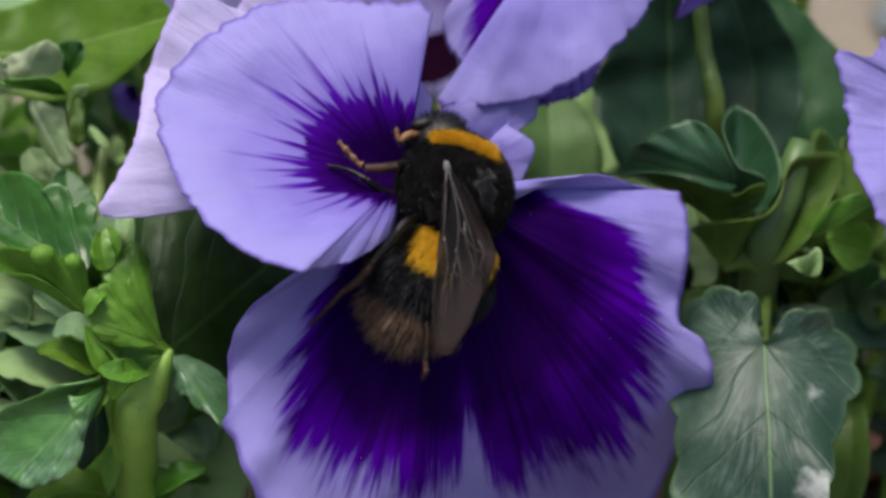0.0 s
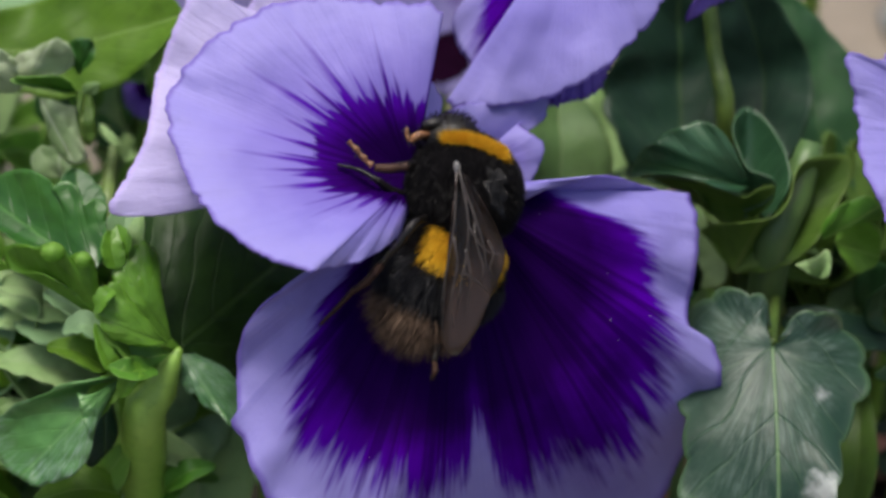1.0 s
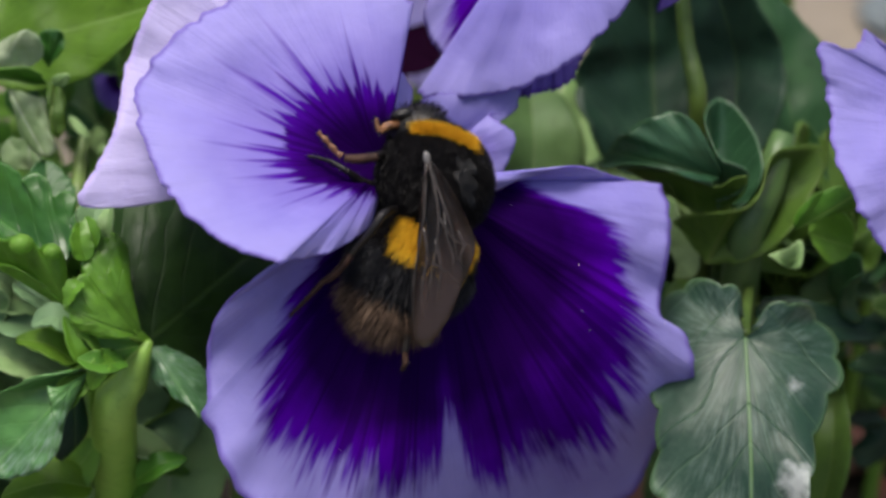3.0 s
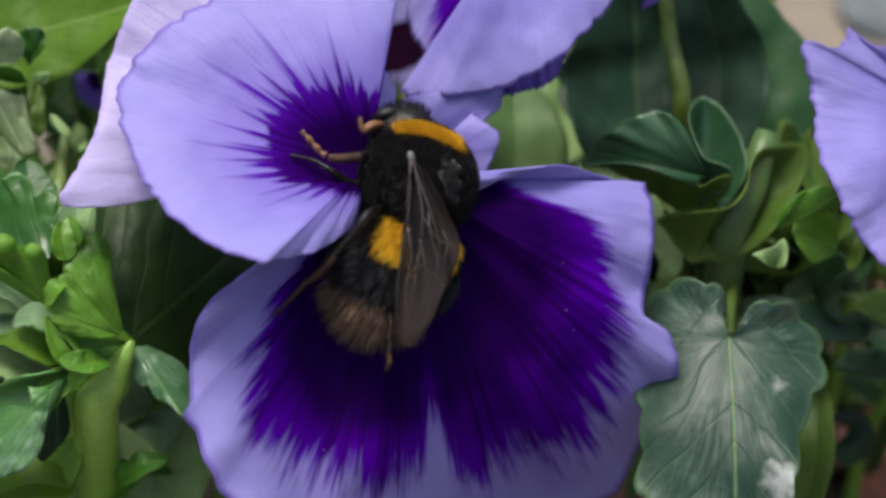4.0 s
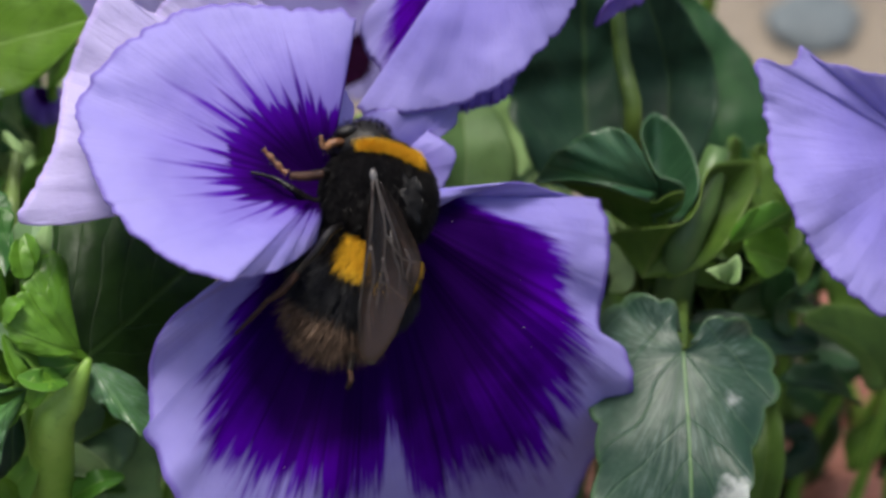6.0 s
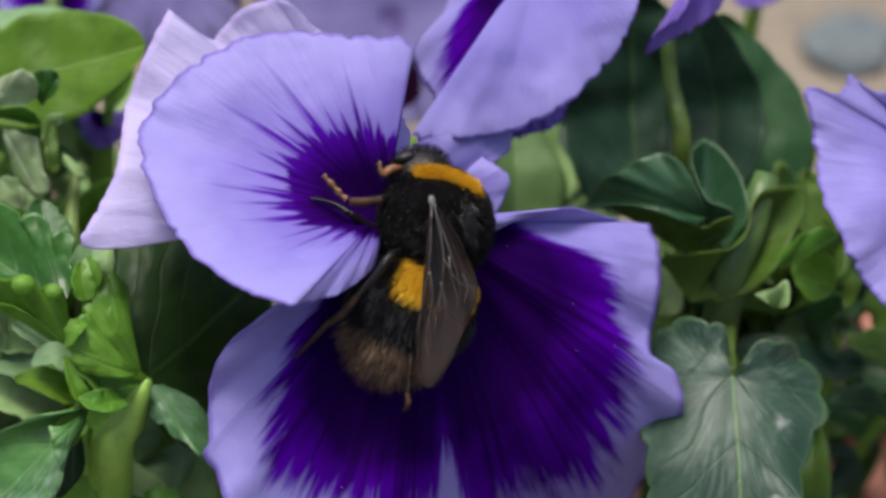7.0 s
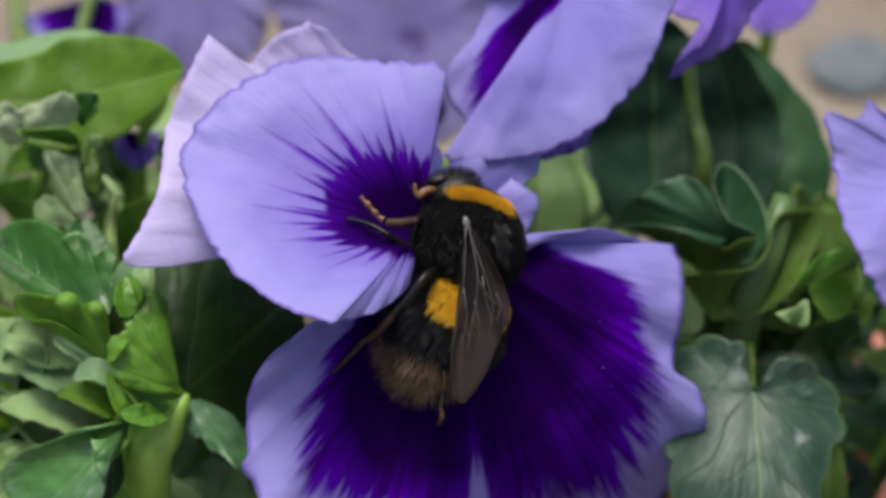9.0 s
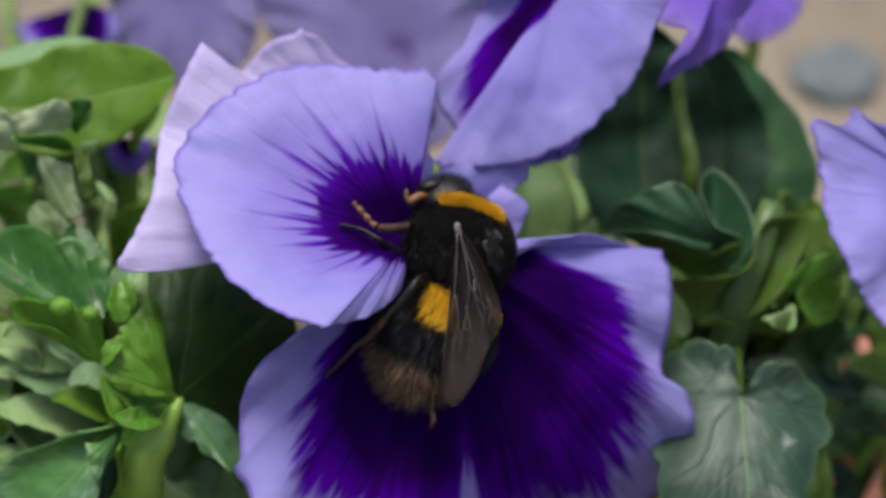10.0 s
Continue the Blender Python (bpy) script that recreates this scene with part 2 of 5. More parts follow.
leaf_pale = leaf_material("leaf_pale", (0.21, 0.37, 0.12), (0.32, 0.47, 0.2), (0.30, 0.40, 0.2), 0.5, 0.35)
# powder spots lie on the leaf; its grey sheen is painted sky reflection
leaf_powder_sheen = leaf_material("leaf_powder_sheen", (0.009, 0.034, 0.020), (0.019, 0.056, 0.032), (0.10, 0.19, 0.065), 0.44, 0.12, 0.007,
    [(tuple((a - b) * MM for a, b in zip((28.3, -18.4, 9), right_foot)), 0.0021), (tuple((a - b) * MM for a, b in zip((28.9, -11.0, 6), right_foot)), 0.0011)], palm=9, painted_sheen=0.28)
leaf_glossy = leaf_material("leaf_glossy", (0.018, 0.062, 0.028), (0.034, 0.098, 0.042), (0.04, 0.10, 0.035), 0.32, 0.15, spec=0.5)
# near-black green: the petals' cast shadow is put into this colour
leaf_petal_shade = leaf_material("leaf_petal_shade", (0.011, 0.036, 0.006), (0.026, 0.066, 0.011), (0.035, 0.08, 0.014), 0.42, 0.25, spec=0.22)
leaf_bright = leaf_material("leaf_bright", (0.075, 0.215, 0.015), (0.18, 0.40, 0.04), (0.13, 0.30, 0.03), 0.30, 0.45, spec=0.5)
leaf_crisp = leaf_material("leaf_crisp", (0.018, 0.085, 0.012), (0.045, 0.165, 0.020), (0.06, 0.19, 0.03), 0.30, 0.3, spec=0.5)
# green leaf with strong sheen streaks painted into its colour
leaf_sheen = leaf_material("leaf_sheen", (0.045, 0.15, 0.035), (0.08, 0.22, 0.05), (0.09, 0.22, 0.06), 0.30, 0.2, spec=0.5, palm=9, painted_sheen=0.8)
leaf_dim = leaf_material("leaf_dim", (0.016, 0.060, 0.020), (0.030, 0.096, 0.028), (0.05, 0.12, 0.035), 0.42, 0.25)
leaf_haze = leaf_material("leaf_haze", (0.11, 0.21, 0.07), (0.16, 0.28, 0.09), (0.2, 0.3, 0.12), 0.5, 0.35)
leaf_olive = leaf_material("leaf_olive", (0.058, 0.125, 0.018), (0.095, 0.185, 0.024), (0.13, 0.2, 0.04), 0.45, 0.4)
leaf_lime = leaf_material("leaf_lime", (0.095, 0.22, 0.012), (0.14, 0.29, 0.02), (0.26, 0.42, 0.10), 0.45, 0.55)
# pale blue-green, raised to stand in for open-sky light on shaded leaves
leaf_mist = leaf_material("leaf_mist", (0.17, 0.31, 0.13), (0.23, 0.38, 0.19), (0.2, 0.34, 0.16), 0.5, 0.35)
leaf_wilted = leaf_material("leaf_wilted", (0.25, 0.38, 0.16), (0.50, 0.58, 0.40), (0.60, 0.66, 0.5), 0.34, 0.5, spec=0.5, palm=6)
stem_green = plain_material("stem_green", (0.18, 0.34, 0.045), (0.25, 0.43, 0.07), 200, 0.42)
stem_olive = plain_material("stem_olive", (0.07, 0.12, 0.025), (0.12, 0.19, 0.035), 200, 0.5)
# darker copy of the olive stem, with shade put into its colour
stem_shade = plain_material("stem_shade", (0.035, 0.075, 0.012), (0.085, 0.14, 0.022), 200, 0.5)
stem_dark = plain_material("stem_dark", (0.05, 0.11, 0.03), (0.08, 0.15, 0.04), 200, 0.45)


# ---- shapes ----
def spline(points, n, closed=False):
    """n points along a smooth curve through the given ones (of any length)."""
    p = np.array(points, float)
    ext = np.vstack([2 * p[0] - p[1], p, 2 * p[-1] - p[-2]])
    out = []
    k = len(p) - 1
    for i in range(n):
        x = i / (n - 1) * k
        j = min(int(x), k - 1)
        t = x - j
        a, b, c, d = ext[j:j + 4]
        out.append(0.5 * (2 * b + (c - a) * t + (2 * a - 5 * b + 4 * c - d) * t * t + (3 * b - a - 3 * c + d) * t ** 3))
    return np.array(out)


def even(points, n):
    """As spline, with even steps of length."""
    fine = spline(points, 40 * len(points))
    run = np.r_[0, np.cumsum(np.linalg.norm(np.diff(fine[:, :3], axis=0), axis=1))]
    at = np.linspace(0, run[-1], n)
    return np.stack([np.interp(at, run, fine[:, i]) for i in range(fine.shape[1])], 1)


def mesh_of(name, verts, faces, mat, uvs=None, rims=None):
    me = bpy.data.meshes.new(name)
    me.from_pydata([tuple(float(c) * MM for c in v) for v in verts], [], faces)
    me.materials.append(mat)
    me.polygons.foreach_set("use_smooth", [True] * len(me.polygons))
    if uvs is not None:
        layer = me.uv_layers.new(name="UVMap")
        flat = np.array(uvs, float)[np.array([l.vertex_index for l in me.loops])].ravel()
        layer.data.foreach_set("uv", flat)
        if rims is not None:
            layer = me.uv_layers.new(name="Rim")
            layer.data.foreach_set("uv", np.array(rims, float)[np.array([l.vertex_index for l in me.loops])].ravel())
    me.update()
    return me


def part(name, me, parent, label="", thick=0.0):
    ob = new(name, me)
    ob.parent = parent
    if thick:
        s = ob.modifiers.new("thickness", 'SOLIDIFY')
        s.thickness, s.offset = thick * MM, 0.0
    return tagged(ob, label)


def thing(name, base, label, category, group=""):
    """An Empty at base, turned as the bed's axes."""
    ob = new(name)
    ob.empty_display_size = 0.005
    ob.matrix_world = BASIS @ Matrix.Translation([c * MM for c in base])
    return tagged(ob, label, category, group), np.array(base, float)


def fan(name, base, claw, rim, mat, bow=0.0, ruffle=0.4, waves=9, teeth=0.12, seed=0, n=150, rings=34, leafy=None, crease=0.0, scallop=(0, 0.0), droop=(0.5, 0.13, 0.0), crumple=0.0):
    """A petal or round leaf spread from its claw to a smooth rim. Rim points: u, v, w and the share of the way that the blotch takes."""
    rng = np.random.RandomState(seed)
    edge = even(rim, n)
    claw = np.array(claw, float)
    # the blade inside follows a calmer line than its lobed rim
    calm = edge
    if leafy is not None:
        w = max(3, n // 9)
        wide = np.vstack([np.repeat(edge[:1], w, 0), edge, np.repeat(edge[-1:], w, 0)])
        calm = np.stack([np.convolve(wide[:, c], np.ones(2 * w + 1) / (2 * w + 1), 'valid') for c in range(4)], 1)
    verts, uvs, faces, rims = [], [], [], []
    ph = rng.rand(6) * 6.28
    length = np.linalg.norm(edge[:, :3] - claw, axis=1)
    for j in range(rings + 1):
        s = j / rings
        for i in range(n):
            t = i / (n - 1)
            k = min(1.0, max(0.0, (s - 0.45) / 0.55)) ** 1.5
            way = k * edge[i, :3] + (1 - k) * calm[i, :3] - claw
            p = claw + way * s
            bulge = bow * 4 * s * (1 - s) * (0.6 + 0.4 * math.sin(math.pi * t))
            fr = ruffle * s ** 3 * (math.sin(waves * 6.28 * t + ph[0]) + 0.6 * math.sin(waves * 2.3 * 6.28 * t + ph[1]))
            wr = (0.07 if leafy is None else 0.02) * s * noise.noise(Vector((t * waves * 4.5, s * 1.5, seed)))
            if leafy is None:
                wr += 0.12 * s ** 4 * noise.noise(Vector((t * waves * 9, s * 2.0, seed + 20)))
            und = 0.55 * noise.noise(Vector((p[0] * 0.18, p[1] * 0.18, seed * 3.7))) * s * 2
            if leafy is None:
                und += 0.30 * s * s * noise.noise(Vector((p[0] * 0.55, p[1] * 0.55, seed * 1.3)))
            p = p + np.array([0, 0, bulge + fr * min(1, length[i] / 8) + wr + und])
            if scallop[0] and s > 0.6:
                p = p + way / max(length[i], 1e-3) * ((s - 0.6) / 0.4) ** 2 * scallop[1] * (abs(math.sin(scallop[0] * math.pi * t)) ** 0.6 - 0.6)
            if crease:
                p[2] -= crease * math.exp(-((t - 0.54) * 14) ** 2) * s
            if droop[2] and s > 0.55:
                p[2] -= droop[2] * ((s - 0.55) / 0.45) ** 1.5 * math.exp(-((t - droop[0]) / droop[1]) ** 2)
            if crumple:
                q = Vector((p[0] * 0.55, p[1] * 0.55, seed))
                p = p + crumple * s * (np.array([0, 0, 1.0]) * abs(noise.noise(q)) * 3 + np.array(noise.noise_vector(q * 1.7)) * 0.5)
            if s > 0.9:
                k = (s - 0.9) / 0.1
                tooth = teeth * (1.5 * noise.noise(Vector((t * 38, seed, 0))) + 1.2 * noise.noise(Vector((t * 95, seed, 4))))
                p = p + k * tooth * way / max(length[i], 1e-3)
            verts.append(p - base)
            rims.append((t, s))
            if leafy is None:
                uvs.append((t, s / max(edge[i, 3], 0.02)))
            else:
                ax = np.array(leafy[:2], float)
                ax /= np.linalg.norm(ax)
                d = (p - claw)[:2]
                uvs.append((0.5 + (d[0] * ax[1] - d[1] * ax[0]) / leafy[2], d @ ax / leafy[2]))
    for j in range(rings):
        for i in range(n - 1):
            a = j * n + i
            faces.append((a, a + 1, a + n + 1, a + n))
    return mesh_of(name, verts, faces, mat, uvs, rims)


def blade(name, base, spine, half, mat, face=(0, 0, 1), fold=0.25, curl=0.0, teeth=6, tooth=0.12, seed=0, n=64, m=16, tipped=0.7, full=0.55):
    """A leaf along its spine. half: half its width; face: where its upper side looks; fold: how far its halves rise; curl: how far its rims roll."""
    rng = np.random.RandomState(seed)
    line = even(spine, n)
    verts, uvs, faces, rims = [], [], [], []
    ph = rng.rand(4) * 6.28
    for j in range(n):
        s = j / (n - 1)
        t = line[min(j + 1, n - 1)] - line[max(j - 1, 0)]
        t /= np.linalg.norm(t)
        nrm = np.array(face, float)
        nrm -= t * (nrm @ t)
        nrm /= np.linalg.norm(nrm)
        side = np.cross(t, nrm)
        prof = (math.sin(math.pi * min(1, s) ** tipped) ** full) if 0 < s < 1 else 0.0
        width = half * max(prof, 0.03)
        for i in range(m + 1):
            a = 2 * i / m - 1
            k = abs(a)
            sw = s + 0.05 * noise.noise(Vector((s * 5, seed, 1 if a > 0 else 9)))
            scal = 1 + tooth * (abs(math.sin(teeth * math.pi * sw + (0.7 if a > 0 else 0))) ** 0.6 - 0.6) * k ** 3
            ang = curl * k
            across = math.sin(ang) / curl if abs(curl) > 1e-3 else k
            rise = (1 - math.cos(ang)) / curl if abs(curl) > 1e-3 else 0.0
            lift = fold * k + rise
            p = line[j] + side * math.copysign(1, a) * across * width * scal + nrm * lift * width
            wav = 0.30 * half * k * k * noise.noise(Vector((s * 3.5, 2.0 if a > 0 else 7.0, seed * 1.7))) + 0.12 * half * noise.noise(Vector((p[0] * 0.3, p[1] * 0.3, seed)))
            puff = 0.012 * half * math.sin(k * 3.1) * abs(math.sin(6 * math.pi * s - 5 * k))
            verts.append(p + nrm * (wav + puff) - base)
            uvs.append((0.5 + 0.5 * a * max(prof, 0.12), s))
            rims.append((s, k))
    for j in range(n - 1):
        for i in range(m):
            b = j * (m + 1) + i
            faces.append((b, b + 1, b + m + 2, b + m + 1))
    return mesh_of(name, verts, faces, mat, uvs, rims)


def tube(name, base, points, radii, mat, n=28, m=14):
    """A stem, leg or vein. radii: one for each point."""
    line = even([(*p, r) for p, r in zip(points, radii)], n)
    verts, faces, uvs = [], [], []
    ref = np.array((0.3, 0.2, 1.0))
    for j in range(n):
        t = line[min(j + 1, n - 1), :3] - line[max(j - 1, 0), :3]
        t /= np.linalg.norm(t)
        a = np.cross(t, ref)
        a /= np.linalg.norm(a)
        b = np.cross(t, a)
        for i in range(m):
            g = 6.2832 * i / m
            verts.append(line[j, :3] + line[j, 3] * (math.cos(g) * a + math.sin(g) * b) - base)
            uvs.append((i / m, j / n))
    for j in range(n - 1):
        for i in range(m):
            k = (i + 1) % m
            faces.append((j * m + i, j * m + k, j * m + m + k, j * m + m + i))
    faces += [tuple(range(m))[::-1], tuple((n - 1) * m + i for i in range(m))]
    return mesh_of(name, verts, faces, mat, uvs)


def egg(name, base, centre, axes, mat, n=40, m=32, shape=None):
    """An ellipsoid with its own axes (three vectors, half lengths)."""
    A = np.array(axes, float)
    verts, faces, uvs = [], [], []
    for j in range(n + 1):
        th = math.pi * j / n
        for i in range(m):
            ph = 6.28318 * i / m
            q = np.array([math.sin(th) * math.cos(ph), math.sin(th) * math.sin(ph), math.cos(th)])
            if shape:
                q = shape(q)
            verts.append(np.array(centre) + q @ A - base)
            uvs.append((i / m, j / n))
    for j in range(n):
        for i in range(m):
            k = (i + 1) % m
            faces.append((j * m + i, j * m + m + i, j * m + m + k, j * m + k))
    return mesh_of(name, verts, faces, mat, uvs, uvs)


# ---- ground ----
def ground_sheet():
    m, nt, nodes, bsdf = material("sandy_paving")
    geo = nodes.new("ShaderNodeTexCoord").outputs["Object"]
    n1, n2, n3 = noise_at(nt, geo, 12.0, 5.0), noise_at(nt, geo, 120.0, 4.0), noise_at(nt, geo, 900.0, 3.0)
    col = blend(nt, smooth(nt, n1, 0.3, 0.7), (0.15, 0.125, 0.095), (0.21, 0.18, 0.14))
    col = blend(nt, calc(nt, 'MULTIPLY', smooth(nt, n2, 0.45, 0.7), 0.5), col, (0.11, 0.09, 0.07))
    col = blend(nt, calc(nt, 'MULTIPLY', smooth(nt, n3, 0.5, 0.7), 0.4), col, (0.27, 0.24, 0.20))
    nt.links.new(col, bsdf.inputs["Base Color"])
    bsdf.inputs["Roughness"].default_value = 0.9
    bumped(nt, bsdf, calc(nt, 'ADD', n2, n3), 0.5, 0.001)
    k = 40
    xs = [math.copysign(abs(i / k) ** 4 * 60 + abs(i / k) * 0.5, i) for i in range(-k, k + 1)]
    verts = [(x, y, 0.0012 * noise.noise(Vector((x * 30, y * 30, 0))) if abs(x) + abs(y) < 0.6 else 0.0) for y in xs for x in xs]
    s = len(xs)
    faces = [(j * s + i, j * s + i + 1, j * s + s + i + 1, j * s + s + i) for j in range(s - 1) for i in range(s - 1)]
    me = bpy.data.meshes.new("ground")
    me.from_pydata(verts, [], faces)
    me.materials.append(m)
    me.polygons.foreach_set("use_smooth", [True] * len(me.polygons))
    tagged(new("ground", me), "sandy beige paving around the flower bed", "ground", kind="structure")


ground_sheet()


def soil_bed():
    m = plain_material("dark_soil", (0.022, 0.016, 0.011), (0.05, 0.036, 0.024), 90, 0.95, 0.8, 0.002)
    k = 70
    verts, faces = [], []
    for j in range(k + 1):
        for i in range(k + 1):
            x, y = -0.30 + 0.385 * i / k, -0.065 + (0.12 + 0.10 * max(0.0, 1 - i / k * 1.35)) * j / k
            inside = min(i, k - i, j, k - j) / 6
            h = 0.0035 * min(1, inside) + 0.003 * noise.noise(Vector((x * 70, y * 70, 3))) + 0.0015 * noise.noise(Vector((x * 260, y * 260, 5)))
            verts.append((x, y, h if inside else -0.004))
    for j in range(k):
        for i in range(k):
            a = j * (k + 1) + i
            faces.append((a, a + 1, a + k + 2, a + k + 1))
    me = bpy.data.meshes.new("soil")
    me.from_pydata(verts, [], faces)
    me.materials.append(m)
    me.polygons.foreach_set("use_smooth", [True] * len(me.polygons))
    tagged(new("soil", me), "dark crumbly soil of the flower bed", "soil", kind="structure")


soil_bed()


def brick(x, y, z, size, turn, mat):
    bm = bmesh.new()
    bmesh.ops.create_cube(bm, size=1.0)
    for v in bm.verts:
        v.co = Vector((v.co.x * size[0], v.co.y * size[1], v.co.z * size[2]))
    bmesh.ops.bevel(bm, geom=bm.edges[:], offset=0.003, segments=3, affect='EDGES')
    for v in bm.verts:
        v.co += Vector((1, 1, 1)) * 0.0008 * noise.noise(v.co * 90)
    me = bpy.data.meshes.new("brick")
    bm.to_mesh(me)
    bm.free()
    me.materials.append(mat)
    ob = new("brick", me)
    ob.matrix_world = pose(x, y, z + size[2] / 2, 0, 0, turn)
    return tagged(ob, "weathered red clay brick edging the bed", "brick", "edging bricks")


clay = plain_material("red_clay", (0.30, 0.12, 0.085), (0.42, 0.20, 0.15), 60, 0.85, 0.6, 0.001)
brick(0.016, 0.024, 0.0, (0.034, 0.030, 0.012), -6, clay)
brick(0.100, 0.036, 0.0, (0.100, 0.026, 0.012), 2, clay)


def clay_chip(x, y, size, turn, mat):
    bm = bmesh.new()
    bmesh.ops.create_icosphere(bm, subdivisions=3, radius=1.0)
    for v in bm.verts:
        k = 1 + 0.25 * noise.noise(v.co * 1.3 + Vector((x * 900, 0, 0))) + 0.05 * noise.noise(v.co * 5)
        v.co = Vector((v.co.x * size[0] * k, v.co.y * size[1] * k, max(v.co.z, -0.5) * size[2] * k))
    me = bpy.data.meshes.new("clay_chip")
    bm.to_mesh(me)
    bm.free()
    me.materials.append(mat)
    me.polygons.foreach_set("use_smooth", [True] * len(me.polygons))
    ob = new("clay_chip", me)
    ob.matrix_world = pose(x, y, 0.0045 + size[2] * 0.4, 0, 0, turn)
    return tagged(ob, "worn pinkish clay chip lying on the soil", "clay chip", "clay chips")


orange_clay = plain_material("orange_clay", (0.42, 0.13, 0.04), (0.60, 0.22, 0.07), 300, 0.8, 0.5, 0.0005)
clay_chip(0.0446, 0.0314, (0.0045, 0.0016, 0.0018), 20, orange_clay)
clay_chip(0.0463, 0.0282, (0.0051, 0.0025, 0.0021), -30, clay)
clay_chip(0.0479, 0.0207, (0.0039, 0.0045, 0.0030), 10, clay)
clay_chip(0.0481, 0.0146, (0.0048, 0.0048, 0.0033), 50, clay)
clay_chip(0.0399, 0.0215, (0.0030, 0.0045, 0.0024), 80, clay)



def pebble(x, y, r, seed, mat):
    bm = bmesh.new()
    bmesh.ops.create_icosphere(bm, subdivisions=3, radius=1.0)
    for v in bm.verts:
        k = 1 + 0.22 * noise.noise(v.co * 1.4 + Vector((seed, 0, 0)))
        v.co = Vector((v.co.x * r * 1.25 * k, v.co.y * r * k, v.co.z * r * 0.34 * k))
    me = bpy.data.meshes.new("pebble")
    bm.to_mesh(me)
    bm.free()
    me.materials.append(mat)
    me.polygons.foreach_set("use_smooth", [True] * len(me.polygons))
    ob = new("pebble", me)
    ob.matrix_world = pose(x, y, r * 0.2, 0, 0, seed * 40)
    return tagged(ob, "smooth blue-grey pebble lying on the paving", "pebble", "pebbles")


slate = plain_material("grey_stone", (0.075, 0.095, 0.105), (0.12, 0.145, 0.155), 150, 0.7, 0.4, 0.0006)
pebble(0.0585, 0.0985, 0.0052, 1, slate)
pebble(0.074, 0.118, 0.004, 2, slate)


# ---- the flower that the bee sits on ----
def main_flower():
    claw = (-0.36, 4.87, 4)
    foot = to_ground(claw)
    ob, base = thing("pansy_flower", foot, "lavender pansy with dark violet blotches, carrying a bumblebee", "flower", "pansies")
    low = part("petal", fan("petal", base, (0.29, 4.56, 8), [
        (3.82, 3.12, 8.5, 0.9), (7.56, 4.64, 10, 0.5), (11.52, 5.63, 8, 0.42), (15.43, 4.85, 5, 0.4), (18.2, 4.45, 4, 0.42), (18.75, 4.4, 4, 0.42), (18.68, 3.8, 4, 0.42), (19.2, 1.86, 5, 0.52), (19.06, -0.2, 5.5, 0.8),
        (18.48, -5.97, 7, 0.9), (20.33, -7.41, 8, 0.82), (21.07, -12.89, 6, 0.79), (18.71, -16.47, 6, 0.86), (16.44, -21.25, 5, 0.83),
        (8.54, -22.77, 7, 0.85), (4.6, -22.1, 9.1, 0.85), (2.77, -21.56, 10, 0.70), (0.9, -21.9, 11, 0.84), (-3.5, -22.27, 13, 0.86), (-11.85, -20.06, 14, 0.85), (-14.77, -16.29, 14, 0.8), (-15.43, -14.31, 13.5, 0.75), (-16.45, -13.1, 13, 0.72), (-15.87, -11.91, 13, 0.68), (-16.13, -9.9, 13, 0.62),
        (-16.03, -8.39, 13, 0.56), (-15.14, -5.51, 13.5, 0.5), (-11.64, -2.28, 14, 0.4), (-7.32, 0.44, 12, 0.5), (-4, 2.17, 9, 0.8)],
        petal_lower, bow=2.0, ruffle=0.5, waves=9, seed=1, n=260, rings=44, crease=0.6, droop=(0.455, 0.125, 12.5), teeth=0.24), ob, "broad lower petal, dark violet inside a lavender rim", 0.15)
    part("petal", fan("petal", base, (-2.93, 5.35, 12), [
        (-3.23, 2.86, 14.5, 0.9), (-4.21, 0.63, 17.9, 0.55), (-6.93, -1.01, 21.8, 0.42), (-9.09, -1.4, 24.6, 0.42), (-10.2, -1.48, 25.8, 0.37), (-13.58, -0.34, 24, 0.37), (-17.45, 2.45, 20, 0.49), (-19.8, 5.99, 17, 0.55),
        (-21.09, 9.43, 14, 0.56), (-20.94, 12.28, 12, 0.58), (-17.75, 15.9, 11, 0.58), (-14.07, 18.13, 11, 0.56), (-9.72, 18.93, 11, 0.56), (-4.72, 18.44, 12, 0.58), (-0.97, 18.05, 12, 0.55),
        (-1.28, 17.11, 11, 1.3), (-1.8, 15.28, 10, 1.5), (-1.85, 13.35, 10, 0.45), (-0.87, 10.93, 9, 0.3), (-1.64, 8.83, 9, 0.4)],
        petal_side, bow=1.6, ruffle=0.13, waves=8, seed=2, n=300, rings=44, teeth=0.27), ob, "rounded side petal with violet rays", 0.15)
    part("petal", fan("petal", base, (-1.87, 6.5, 8), [
        (-16.46, 3.24, 9, 0.1), (-19.26, 3.08, 11, 0.1), (-22.12, 2.39, 12, 0.1), (-25.54, 2.67, 13, 0.1), (-24.07, 5.94, 12, 0.1), (-23.06, 8.63, 10.5, 0.1), (-22.69, 12.91, 9, 0.1), (-22.72, 13.15, 8.5, 0.1),
        (-21.02, 17.62, 8, 0.1), (-19.66, 20.3, 7.5, 0.1), (-19.4, 20.79, 7.5, 0.1), (-19.04, 20.39, 7.5, 0.1), (-16.29, 18.52, 7, 0.1), (-10.73, 17.01, 3, 0.1)],
        petal_back, bow=-0.2, ruffle=0.08, waves=4, seed=3), ob, "pale lilac hind petal", 0.15)
